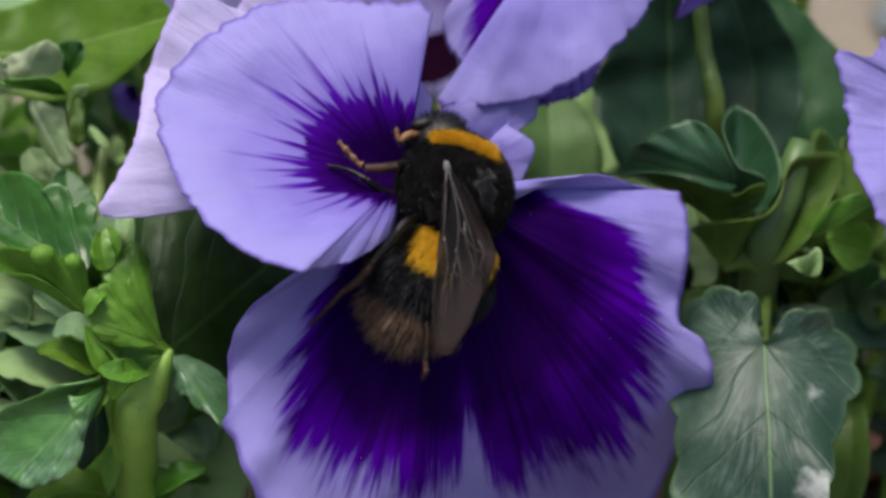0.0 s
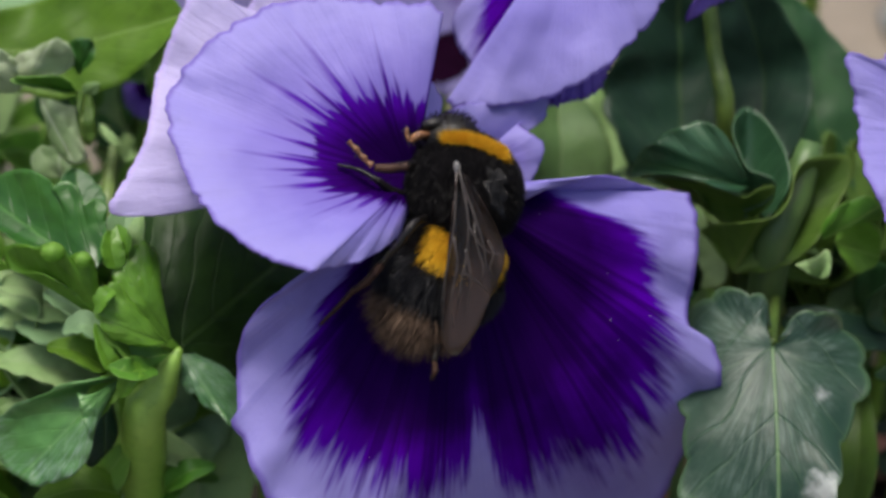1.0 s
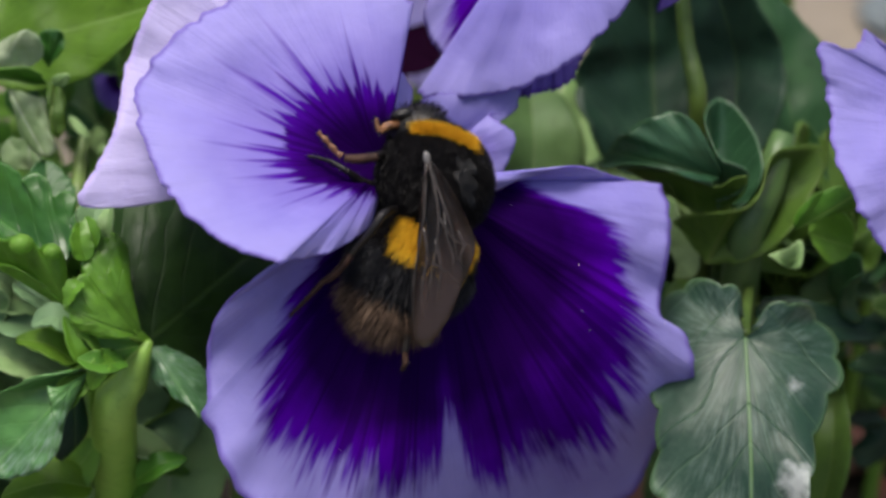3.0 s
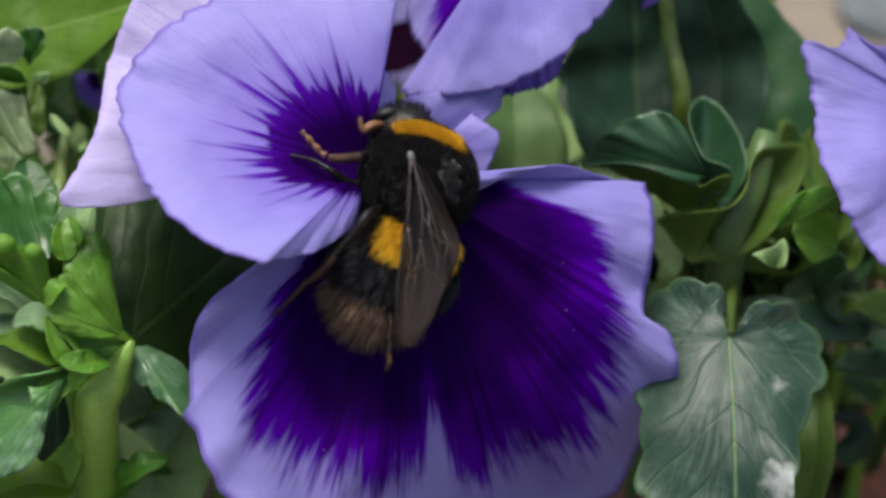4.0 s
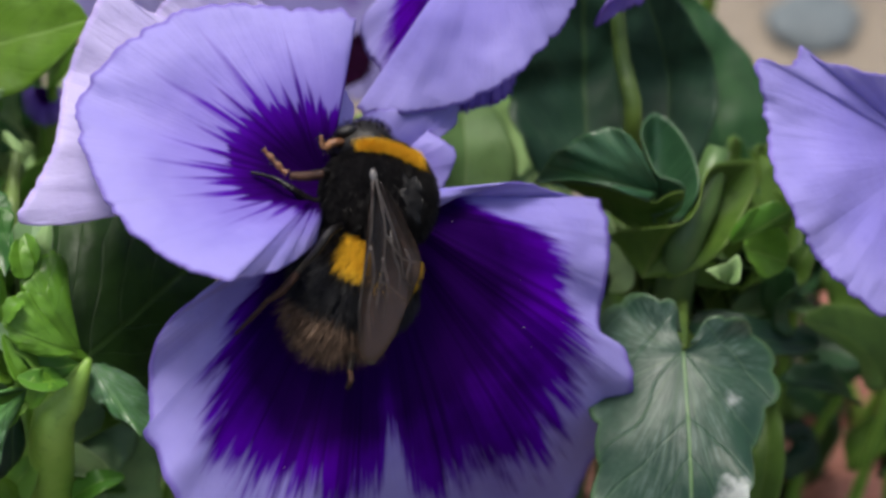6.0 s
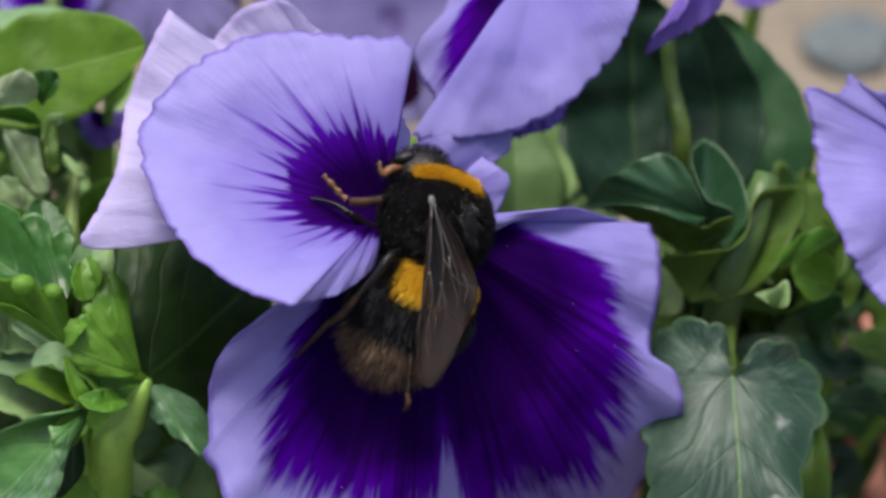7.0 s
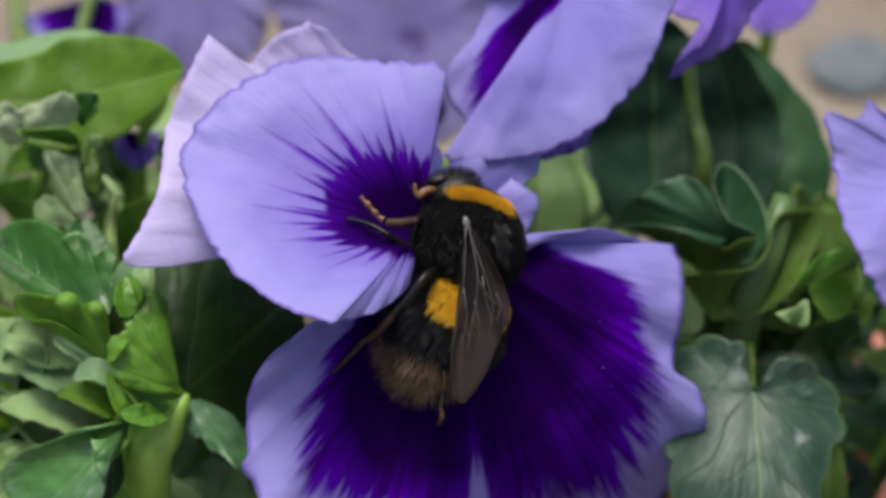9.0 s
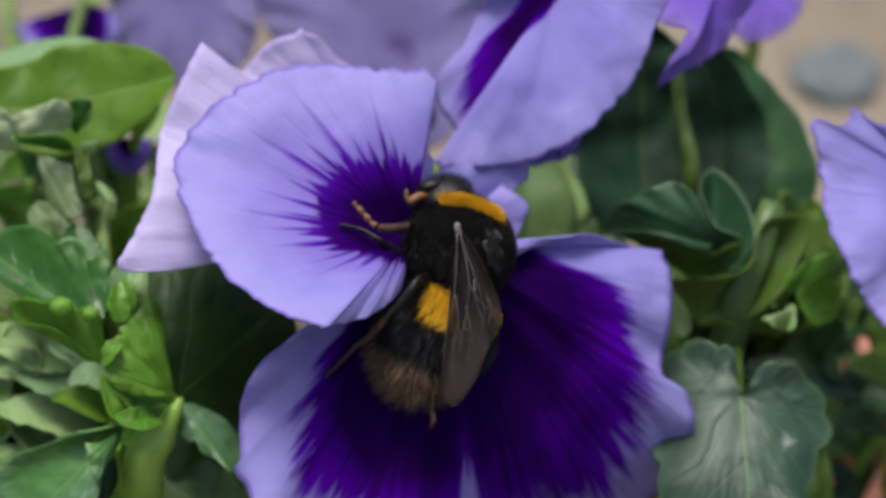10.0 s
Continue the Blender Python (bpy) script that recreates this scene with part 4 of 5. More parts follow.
fresh_plant = plant("leafy pansy plant with fresh green scalloped leaves", left_foot, [
    F((-27.21, -2.01, 9), [(-26.27, -0.72, 9), (-26.34, 0.57, 8), (-26.57, 2.09, 7), (-26.49, 3.09, 7), (-27.01, 3.6, 7), (-27.71, 3.69, 7), (-28.31, 3.25, 7), (-28.56, 4.04, 6.5), (-28.92, 4.73, 6.5), (-29.69, 5.14, 6), (-30.39, 4.91, 6), (-30.82, 4.48, 6), (-31.08, 5.1, 5.5), (-32.13, 5.72, 5), (-33.18, 6.04, 4.5), (-35.12, 5.86, 3), (-36.63, 4.55, 2), (-35.8, 1.86, 4), (-33.06, 0.19, 7), (-30.73, -0.1, 8), (-28.71, -1.16, 8.5)], leaf_crisp, (-0.8, 0.5, 12), seed=41, crumple=0.1, bow=-0.5, ruffle=0.05, waves=3, teeth=0.03, n=220, rings=28),
    # leaf behind the petals, their shadow painted as its dark green
    F((-21.07, -7.62, 5), [(-21.97, -7.2, 4.5), (-23.09, -6.26, 4), (-23.8, -4.9, 4), (-24.13, -2.92, 3.5), (-24.3, -0.72, 3), (-24.52, 1.28, 2), (-24.48, 2.76, 1), (-23.09, 4.22, 0), (-20.05, 5.16, -1), (-16.07, 3.63, -2), (-12.49, 0.25, -3), (-11.56, -2.94, -3), (-13.3, -6.11, -2), (-14.93, -8.35, -1), (-15.75, -10.51, 1), (-16.45, -13.13, 2), (-17.15, -13.86, 3), (-18.17, -13.22, 3.5), (-19.23, -12.49, 4), (-20.07, -11.7, 4), (-20.72, -10.88, 4.5), (-21.02, -9.89, 5), (-21.2, -8.67, 5)], leaf_petal_shade, (0.75, 0.68, 18), seed=42, bow=0.7, ruffle=0.12, waves=5, teeth=0.06, n=240, crumple=0.1),
    F((-21.41, -7.06, 8.5), [(-21.76, -5.86, 8.5), (-22.16, -4.14, 8.5), (-22.3, -1.99, 8.5), (-22.48, -0.53, 8.8), (-22.99, 0.15, 9.2), (-23.46, 0.53, 9.6), (-23.9, 0.15, 9.8), (-24.43, 0.1, 10), (-24.83, -0.29, 10.2), (-25.08, -0.63, 10.2), (-25.29, -1.23, 10.2), (-25.59, -1.65, 10.2), (-25.67, -2.42, 10.2), (-25.35, -3.49, 10), (-24.21, -5.2, 9.5), (-23.03, -6.36, 9)], leaf_bright, (-0.5, 0.85, 9), seed=43, bow=0.7, ruffle=0.1, waves=5, teeth=0.06, n=220, rings=28, crumple=0.14),
    F((-21.57, -7.29, 9.3), [(-22.91, -6.08, 10), (-24.07, -4.53, 10.6), (-24.79, -3.26, 11), (-25.26, -2.58, 11.3), (-25.89, -2.83, 11.6), (-26.37, -3.34, 11.8), (-26.54, -3.93, 11.8), (-26.83, -4.52, 11.8), (-26.78, -5.2, 11.8), (-26.44, -5.62, 11.8), (-26.38, -6.05, 11.6), (-25.99, -6.48, 11.4), (-25.51, -6.9, 11.2), (-24.31, -7.34, 10.6), (-22.9, -7.53, 10)], leaf_bright, (-0.9, 0.35, 9), seed=143, bow=0.6, ruffle=0.1, waves=5, teeth=0.06, n=220, rings=28, crumple=0.14),
    F((-26.32, -5.88, 8.5), [(-27.37, -4.5, 9), (-28.49, -3.52, 9), (-29.95, -2.63, 9), (-31.58, -1.96, 8), (-34.1, -1.72, 6), (-34.54, -0.12, 6), (-32.8, 0.19, 8.5), (-31.59, -0.06, 9.5), (-30.91, 0.11, 10.5), (-30.15, 0.36, 11), (-29.39, 0.03, 11), (-28.95, -0.73, 10.5), (-28.28, -0.39, 11), (-27.6, -0.39, 11), (-27.17, -0.89, 10.5), (-26.98, -1.58, 10), (-26.87, -3.29, 9.5)], leaf_bright, (-0.9, 0.4, 11), seed=44, bow=0.25, ruffle=0.06, waves=3, teeth=0.04, n=180, rings=22),
    F((-21.55, -8.11, 8), [(-22.38, -7.39, 9), (-23.82, -7.04, 9.5), (-25.16, -7.11, 10), (-26.01, -7.54, 10), (-26.09, -8.31, 10), (-25.58, -9.08, 10), (-24.66, -9.69, 9.5), (-23.57, -9.63, 9), (-22.43, -9.04, 8.5)], leaf_fresh, (-1, -0.2, 6), seed=45, bow=0.3, ruffle=0.06, waves=3, teeth=0.04, n=120, rings=18, scallop=(6, 0.25)),
    F((-25.25, -9.94, 8), [(-25.8, -9.81, 9), (-26.68, -9.94, 10), (-28.14, -10.17, 10.5), (-29.59, -10.44, 10.5), (-30.43, -10.98, 10), (-31.79, -11.56, 9), (-33.26, -12.05, 8), (-35.35, -13.84, 6), (-34.9, -16.45, 6), (-32.88, -17.79, 7.5), (-31.42, -18.21, 8.5), (-30.39, -17.98, 9), (-29.2, -17.67, 9.5), (-28.18, -16.94, 10), (-27.26, -15.87, 10.5), (-27.02, -14.81, 11), (-27.49, -13.43, 11.3), (-27.84, -12.17, 11.3), (-28.14, -11.0, 11)], leaf_sheen, (-0.7, -0.7, 11), seed=46, crumple=0.2, bow=1.5, ruffle=0.07, waves=2, teeth=0.04, n=160, rings=26),
    F((-20.91, -8.19, 6), [(-21.08, -9.41, 6), (-20.78, -10.44, 6.3), (-20.23, -11.29, 6.5), (-19.59, -11.36, 6.8), (-19.05, -12.13, 7), (-17.99, -12.63, 7.2), (-17.29, -13.23, 7.2), (-16.53, -13.76, 7), (-15.75, -12.87, 6), (-15.98, -11.15, 5.5), (-17.03, -9.85, 5.5), (-18.42, -8.89, 5.6), (-19.89, -8.19, 5.8)], leaf_sheen, (0.6, -0.8, 8), seed=153, bow=0.5, ruffle=0.12, waves=5, teeth=0.1, n=120, rings=20, crumple=0.22),
    F((-26.75, -10.89, 6), [(-27.92, -12.83, 7), (-28.44, -14.52, 7), (-27.92, -16.91, 7), (-26.97, -16.34, 6), (-25.93, -14.67, 5), (-26.24, -12.26, 5)], leaf_deep, (0, -1, 6), seed=146, bow=0.5, ruffle=0.1, waves=3, teeth=0.04, n=60, rings=14),
    F((-22.33, 19.25, -8.5), [(-25.37, 19.48, -9.5), (-30.32, 19.98, -10.5), (-34.81, 19.83, -10.5), (-40.8, 19.43, -11.5), (-41.2, 21.54, -14.5), (-37.28, 21.79, -14.5), (-34.44, 22.72, -14.5), (-30.66, 22.97, -14.5), (-27.53, 21.94, -13.5), (-23.93, 20.46, -10.5)], leaf_mist, (-1, 0.1, 16), seed=152, bow=0.5, ruffle=0.15, waves=4, teeth=0.1, n=80, rings=16, scallop=(7, 0.3)),
    B([(-41.62, 16.12, -7), (-32.54, 16.4, -6), (-21.77, 18.84, -3)], 4.9, leaf_lime, face=(0.1, 0.35, 1), fold=0.04, curl=0.15, teeth=5, tooth=0.06, seed=47, tipped=1.2),
    F((-33.9, 13.3, -1), [(-34.35, 12.94, -1), (-35.34, 12.37, -2), (-36.08, 14.18, -2), (-34.81, 15.28, -1), (-33.56, 15.75, 0), (-32.32, 16.03, 1), (-31.26, 16.44, 1.5), (-30.62, 16.13, 1), (-30.16, 15.28, 0.5), (-30.15, 14.69, 0), (-30.68, 14.06, 0), (-31.4, 13.7, 0), (-32.47, 13.55, -0.5)], leaf_wilted, (0.6, 0.8, 5), seed=48, crumple=0.35, bow=0.5, ruffle=0.05, waves=2, teeth=0.06, n=110, rings=20),
    F((-30.01, 13.81, -1.5), [(-30.39, 14.59, -1), (-30.6, 15.68, 0), (-30.42, 16.4, 0), (-29.63, 16.63, 0.5), (-28.82, 16.54, 0.5), (-28.53, 15.87, 0), (-28.62, 15.06, 0), (-29.23, 14.37, -0.5)], leaf_crisp, (0.2, 1, 3), seed=148, crumple=0.25, bow=0.4, ruffle=0.15, waves=3, teeth=0.06, n=80, rings=16),
    F((-30.02, 12.33, -1), [(-30.74, 12.24, -1), (-31.66, 12.35, 0), (-33.01, 12.7, 0), (-34.81, 12.87, 0), (-34.99, 13.32, 0), (-33.11, 13.44, 1), (-31.23, 13.45, 1), (-30.24, 13.04, 0.5)], leaf_fresh, (-1, 0.2, 7), seed=149, bow=0.3, crumple=0.2, ruffle=0.05, waves=4, teeth=0.06, n=80, rings=16),
    F((-33.16, 11.93, -2), [(-32.34, 11.75, -2), (-31.18, 11.36, -1.5), (-30.27, 11.01, -1.5), (-30.05, 9.71, -1), (-29.73, 8.45, -1), (-29.18, 7.28, -1), (-30.07, 6.48, -1.5), (-31.51, 7.31, -2), (-32.33, 8.48, -2), (-32.69, 9.87, -2.5), (-33.06, 11.14, -2.5)], leaf_wilted, (0.5, -0.9, 6), seed=49, crumple=0.3, bow=0.5, ruffle=0.05, waves=2, teeth=0.06, n=100, rings=18),
    F((-31.58, 5.6, -2.5), [(-33.4, 5.32, -2.5), (-33.94, 6.97, -3), (-33.22, 8.11, -3), (-31.86, 7.87, -2.5), (-30.67, 6.74, -2.5), (-30.31, 5.61, -2.5), (-30.76, 4.79, -2.5)], leaf_wilted, (0, 1, 4), seed=147, crumple=0.3, bow=0.5, ruffle=0.05, waves=2, teeth=0.06, n=80, rings=16),
    F((-29.11, 11.89, -1), [(-29.66, 12.33, -1), (-29.4, 12.93, -0.5), (-28.7, 13.08, 0), (-28.07, 12.91, 0), (-28.32, 12.22, -0.5)], leaf_pale, (0.6, 0.5, 2), seed=158, crumple=0.2, bow=0.3, ruffle=0.05, waves=2, teeth=0.06, n=60, rings=12),
    F((-29.44, 12.68, -1), [(-29.98, 12.45, -1), (-29.56, 9.69, 0), (-28.93, 7.94, 0), (-28.39, 9.56, 0), (-28.76, 12.32, -1)], leaf_olive, (0, -1, 5), seed=150, bow=0.5, crumple=0.3, ruffle=0.05, waves=3, teeth=0.08, n=70, rings=16, scallop=(4, 0.3)),
    F((-28.26, 9.88, -1), [(-28.44, 9.25, -1), (-27.22, 8.3, 0), (-26.37, 7.94, 0), (-26.68, 8.57, 0), (-27.81, 9.7, -1)], leaf_pale, (0.8, -0.5, 2), seed=151, bow=0.2, ruffle=0.1, waves=2, teeth=0.08, n=70, rings=16, scallop=(2, 0.3)),
    F((-34.41, 13.13, -1), [(-34.95, 12.45, -1), (-36.31, 12.68, -1), (-37.03, 14.42, 0), (-36.13, 15.54, 0), (-34.83, 14.88, 1), (-34.33, 13.97, 0)], leaf_wilted, (-1, 0.3, 3), seed=50, crumple=0.8, bow=0.7, ruffle=0.05, waves=2, teeth=0.1, n=70, rings=16, scallop=(4, 0.3)),
    B([(-25.58, -9.19, 5), (-28.79, -7.91, 4), (-32.37, -6.69, 1)], 1.6, leaf_young, face=(0.2, 0.6, 1), teeth=4, tooth=0.12, seed=51),
    B([(-23.67, -8.83, 8), (-25.13, -7.03, 10), (-26.42, -6.47, 10)], 1.2, leaf_young, face=(0.2, 0.5, 1), teeth=3, tooth=0.2, seed=58, curl=0.5),
    B([(-22.69, -9.21, 9), (-24.15, -9.42, 11), (-25.85, -8.99, 11)], 1.1, leaf_fresh, face=(0.2, 0.7, 1), teeth=3, tooth=0.2, seed=59, curl=0.4),
    B([(-25.38, -1.65, 10.5), (-25.72, -0.29, 10.5), (-25.89, 1.24, 10)], 0.95, leaf_bright, face=(0.5, 0.2, 1), teeth=3, tooth=0.15, seed=60, curl=0.3),
    B([(-25.09, -0.71, 9.5), (-25.03, 0.35, 10), (-25.44, 1.68, 9.5)], 0.9, leaf_bright, face=(-0.3, 0.3, 1), teeth=3, tooth=0.15, seed=63, curl=0.2),
    B([(-23.98, -0.28, 8.5), (-23.97, 1.01, 9), (-23.76, 2.65, 8)], 0.75, leaf_pale, face=(-0.4, 0.1, 1), teeth=2, tooth=0.1, seed=64, curl=0.3),
    B([(-25.61, -0.29, 7), (-25.27, 1.23, 7), (-25.15, 3.2, 6)], 1.5, leaf_mist, face=(0.2, 0.3, 1), teeth=4, tooth=0.1, seed=65),
    B([(-28.32, 1.9, 4), (-29.36, 4.12, 3), (-29.7, 6.1, 2)], 1.9, leaf_mid, face=(0.3, 0.2, 1), teeth=4, tooth=0.1, seed=66),
    B([(-25.05, -9.7, 9.5), (-26.02, -8.38, 10.5), (-26.97, -5.83, 10.5)], 0.7, leaf_bright, face=(0.6, 0.2, 1), teeth=4, tooth=0.2, seed=160, curl=0.4),
    B([(-23.32, -9.24, 10), (-24.16, -9.7, 11), (-24.9, -11.35, 10.5)], 0.8, leaf_bright, face=(0.2, 0.5, 1), teeth=3, tooth=0.2, seed=161, curl=0.5),
    B([(-25.47, -3.25, 11.6), (-26.0, -3.76, 12), (-26.53, -4.94, 11.8)], 0.7, leaf_bright, face=(-0.3, 0.4, 1), teeth=4, tooth=0.25, seed=162, curl=0.3),
    B([(-26.24, -6.94, 9), (-27.89, -5.86, 9.5), (-29.59, -6.53, 9)], 1.1, leaf_mist, face=(0.1, 0.7, 1), teeth=4, tooth=0.2, seed=163, curl=0.3),
    B([(-26.37, -9.34, 8), (-28.46, -8.04, 8.5), (-31.03, -7.66, 7.5)], 1.2, leaf_lime, face=(0.0, 0.8, 1), teeth=4, tooth=0.15, seed=164, curl=0.3),
    B([(-27.84, -5.07, 7), (-29.49, -4.41, 7.5), (-31.31, -3.57, 7)], 1.2, leaf_mist, face=(0.1, 0.8, 1), teeth=4, tooth=0.2, seed=165, curl=0.4),
    B([(-25.01, -9.96, 8.5), (-26.65, -11.44, 9), (-27.66, -13.41, 8.5)], 1.1, leaf_young, face=(0.3, 0.5, 1), teeth=4, tooth=0.15, seed=166, curl=0.4),
    B([(-22.51, -18.94, 2), (-20.41, -17.6, 3), (-18.52, -17.23, 2)], 1.1, leaf_fresh, face=(0, 0.7, 1), teeth=3, tooth=0.1, seed=167),
    B([(-23.34, -15.16, -1), (-20.97, -14.09, -2), (-17.8, -13.46, -3)], 4.2, leaf_mist, face=(0.0, 0.5, 1), teeth=3, tooth=0.05, seed=168),
    # pale green here paints in front light that this shaded leaf lacks
    B([(-20.79, -23.83, -4), (-20.24, -16.87, -3), (-19.88, -9.89, -5)], 4.4, leaf_pale, face=(0.1, 0.9, 1), fold=0.05, teeth=4, tooth=0.06, seed=53),
    B([(-26.42, -8.88, 2), (-29.83, -7.07, 3), (-34.43, -5.99, 2)], 2.2, leaf_mist, face=(0, 0.9, 1), teeth=5, tooth=0.15, seed=154),
    B([(-27.89, -11.17, 1), (-31.31, -9.55, 2), (-36.4, -8.93, 1)], 2.0, leaf_pale, face=(0, 0.9, 1), teeth=5, tooth=0.15, seed=155),
    B([(-25.71, -19.37, 4), (-28.65, -18.75, 5), (-32.76, -20.03, 4)], 1.8, leaf_lime, face=(0, 0.9, 1), teeth=5, tooth=0.15, seed=156),
    B([(-29.53, -5.32, 2), (-32.21, -4.65, 2), (-35.95, -4, 1)], 1.8, leaf_pale, face=(0, 0.9, 1), teeth=5, tooth=0.15, seed=157),
    B([(-33.43, -22.02, 0), (-28.06, -19.03, 3), (-25.05, -15.41, 4)], 2.3, leaf_young, face=(0.1, 0.5, 1), teeth=4, tooth=0.1, seed=54),
    B([(-29.97, -9.15, -4), (-32.72, -7.32, -4), (-36.29, -5.54, -6)], 2.6, leaf_fresh, face=(0.1, 0.8, 1), teeth=4, tooth=0.1, seed=55),
    B([(-28.77, -5.43, -2), (-31.81, -2.73, -4), (-35.36, -2.76, -6)], 1.8, leaf_pale, face=(0.1, 0.9, 1), teeth=4, tooth=0.1, seed=56),
    B([(-28.87, -12.02, -6), (-32.27, -10.22, -7), (-37.29, -11.26, -9)], 2.4, leaf_young, face=(0.1, 0.9, 1), teeth=4, tooth=0.1, seed=57),
    B([(-23.31, -20.22, 0), (-21.18, -17.66, 1), (-18.68, -18.6, -2)], 1.5, leaf_fresh, face=(0.1, 0.8, 1), fold=0.1, teeth=4, tooth=0.08, seed=52),
], [([(-41.36, 33.72, -56), (-40.56, 26.35, -52), (-38.66, 20.34, -48), to_ground((-38.66, 20.34, -48))], [0.9, 0.9, 1.0, 1.1], stem_olive),
    ([(-33.01, 30.27, -50), (-34.03, 24.75, -46), (-34.92, 20.1, -44), to_ground((-34.92, 20.1, -44))], [0.6, 0.6, 0.7, 1.0], stem_olive),
    ([(-20.78, -7.79, 8), (-22.49, -11.06, 6), (-24.09, -15.84, 3), left_foot], [0.25, 1.4, 1.8, 2.0], stem_green),
    ([(-25.65, -7.92, 6), (-26.19, -12.57, 4), (-25.42, -17.41, 1), left_foot], [0.7, 0.9, 1.0, 1.2], stem_green),
    ([(-27.31, 8.7, -3), (-27.77, 5.05, -3), (-27.18, -1.34, -2), left_foot], [0.3, 0.6, 0.7, 1.2], stem_olive),
    ([(-16.83, -13.88, -6), (-19.52, -20.76, -10), to_ground((-19.52, -20.76, -10))], [1.3, 1.4, 1.6], stem_dark)])


def rolled_tips(plant_ob, spots):
    base = np.array(left_foot)
    for p, r in spots:
        part("leaf_tip", egg("leaf_tip", base, p, [(r, 0.1, 0), (-0.1, r * 0.8, 0), (0, 0, r)], leaf_young, 18, 14), plant_ob, "rolled pale green leaf tip")


rolled_tips(fresh_plant, [((-29.98, -0.4, 11.5), 0.95), ((-27.69, -0.98, 11.5), 0.72), ((-24.23, -9.47, 10.5), 0.5)])


# ---- plants and flowers further back ----
def thicket(label, seed, count, us, vs, ws, mats, up=(0, 1), sizes=(1.6, 3.2)):
    """A plant of many leaves rising on short stalks, within a stretch of the bed."""
    rng = np.random.RandomState(seed)
    foot = to_ground((0.5 * (us[0] + us[1]), 0.5 * (vs[0] + vs[1]), ws[0]))
    leaves, stems = [], []
    for i in range(count):
        a = np.array([rng.uniform(*us), rng.uniform(*vs), rng.uniform(*ws)])
        g = rng.uniform(-1.1, 1.1)
        L = rng.uniform(6, 12)
        d = np.array([math.sin(g), math.cos(g) * rng.uniform(0.4, 1.0), rng.uniform(-0.1, 0.7)])
        d /= np.linalg.norm(d)
        b = a + d * L * 0.5 + rng.normal(0, 0.6, 3)
        c = a + d * L + np.array([0, -rng.uniform(0, 2.5), rng.uniform(-1, 1)])
        leaves.append(B([a, b, c], rng.uniform(*sizes), mats[rng.randint(len(mats))], face=(rng.normal(0, 0.5), rng.uniform(0.2, 1.3), 1), fold=rng.uniform(0.1, 0.4), curl=rng.uniform(0, 0.6), teeth=4, tooth=0.1, seed=seed * 100 + i, n=30, m=10))
        if i % 3 == 0:
            low = np.array(to_ground(a))
            stems.append(([a, 0.6 * a + 0.4 * low + rng.normal(0, 1, 3), 0.8 * low + 0.2 * np.array(foot)], [0.45, 0.6, 0.8], stem_green if rng.rand() < 0.6 else stem_dark))
    plant(label, foot, leaves, stems)


thicket("bushy pansy foliage in fresh and mid greens", 7, 70, (-52, -26), (-28, 8), (-32, -4), [leaf_young, leaf_pale, leaf_fresh, leaf_young, leaf_pale])
thicket("young pansy shoots in bright greens", 13, 70, (-42, -26), (-24, -4), (-12, 0), [leaf_young, leaf_pale, leaf_lime, leaf_mist, leaf_pale], sizes=(1.2, 2.4))
thicket("bushy pansy foliage with pale wilting leaves", 8, 26, (-52, -22), (2, 16), (-40, -12), [leaf_pale, leaf_mid, leaf_young])
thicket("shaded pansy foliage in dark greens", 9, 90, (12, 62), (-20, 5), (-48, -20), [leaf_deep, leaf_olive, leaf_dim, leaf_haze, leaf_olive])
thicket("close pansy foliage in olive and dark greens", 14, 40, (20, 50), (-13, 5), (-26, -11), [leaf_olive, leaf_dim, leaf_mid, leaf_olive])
thicket("olive pansy shoots beside the scalloped leaf", 15, 20, (27, 36), (-8, 0), (-17, -9), [leaf_olive, leaf_haze, leaf_olive, leaf_dim, leaf_olive], sizes=(1.3, 2.4))
thicket("low pansy foliage below the flowers", 10, 20, (-18, 14), (-34, -12), (-40, -16), [leaf_deep, leaf_mid])
thicket("green pansy foliage between the flowers", 11, 10, (4, 16), (-2, 8), (-44, -24), [leaf_mid, leaf_young, leaf_pale])

thicket("distant pansy foliage behind the bed", 12, 26, (-78, -30), (20, 30), (-84, -60), [leaf_mid, leaf_fresh, leaf_pale])

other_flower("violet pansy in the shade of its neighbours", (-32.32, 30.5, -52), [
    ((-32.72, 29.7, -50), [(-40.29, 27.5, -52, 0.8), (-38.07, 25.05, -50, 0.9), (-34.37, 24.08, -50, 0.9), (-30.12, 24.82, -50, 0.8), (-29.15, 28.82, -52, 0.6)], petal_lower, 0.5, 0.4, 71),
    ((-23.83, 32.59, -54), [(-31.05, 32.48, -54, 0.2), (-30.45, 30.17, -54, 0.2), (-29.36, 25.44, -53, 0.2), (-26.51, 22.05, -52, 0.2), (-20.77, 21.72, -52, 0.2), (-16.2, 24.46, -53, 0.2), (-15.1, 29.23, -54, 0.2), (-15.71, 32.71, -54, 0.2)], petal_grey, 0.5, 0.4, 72)])
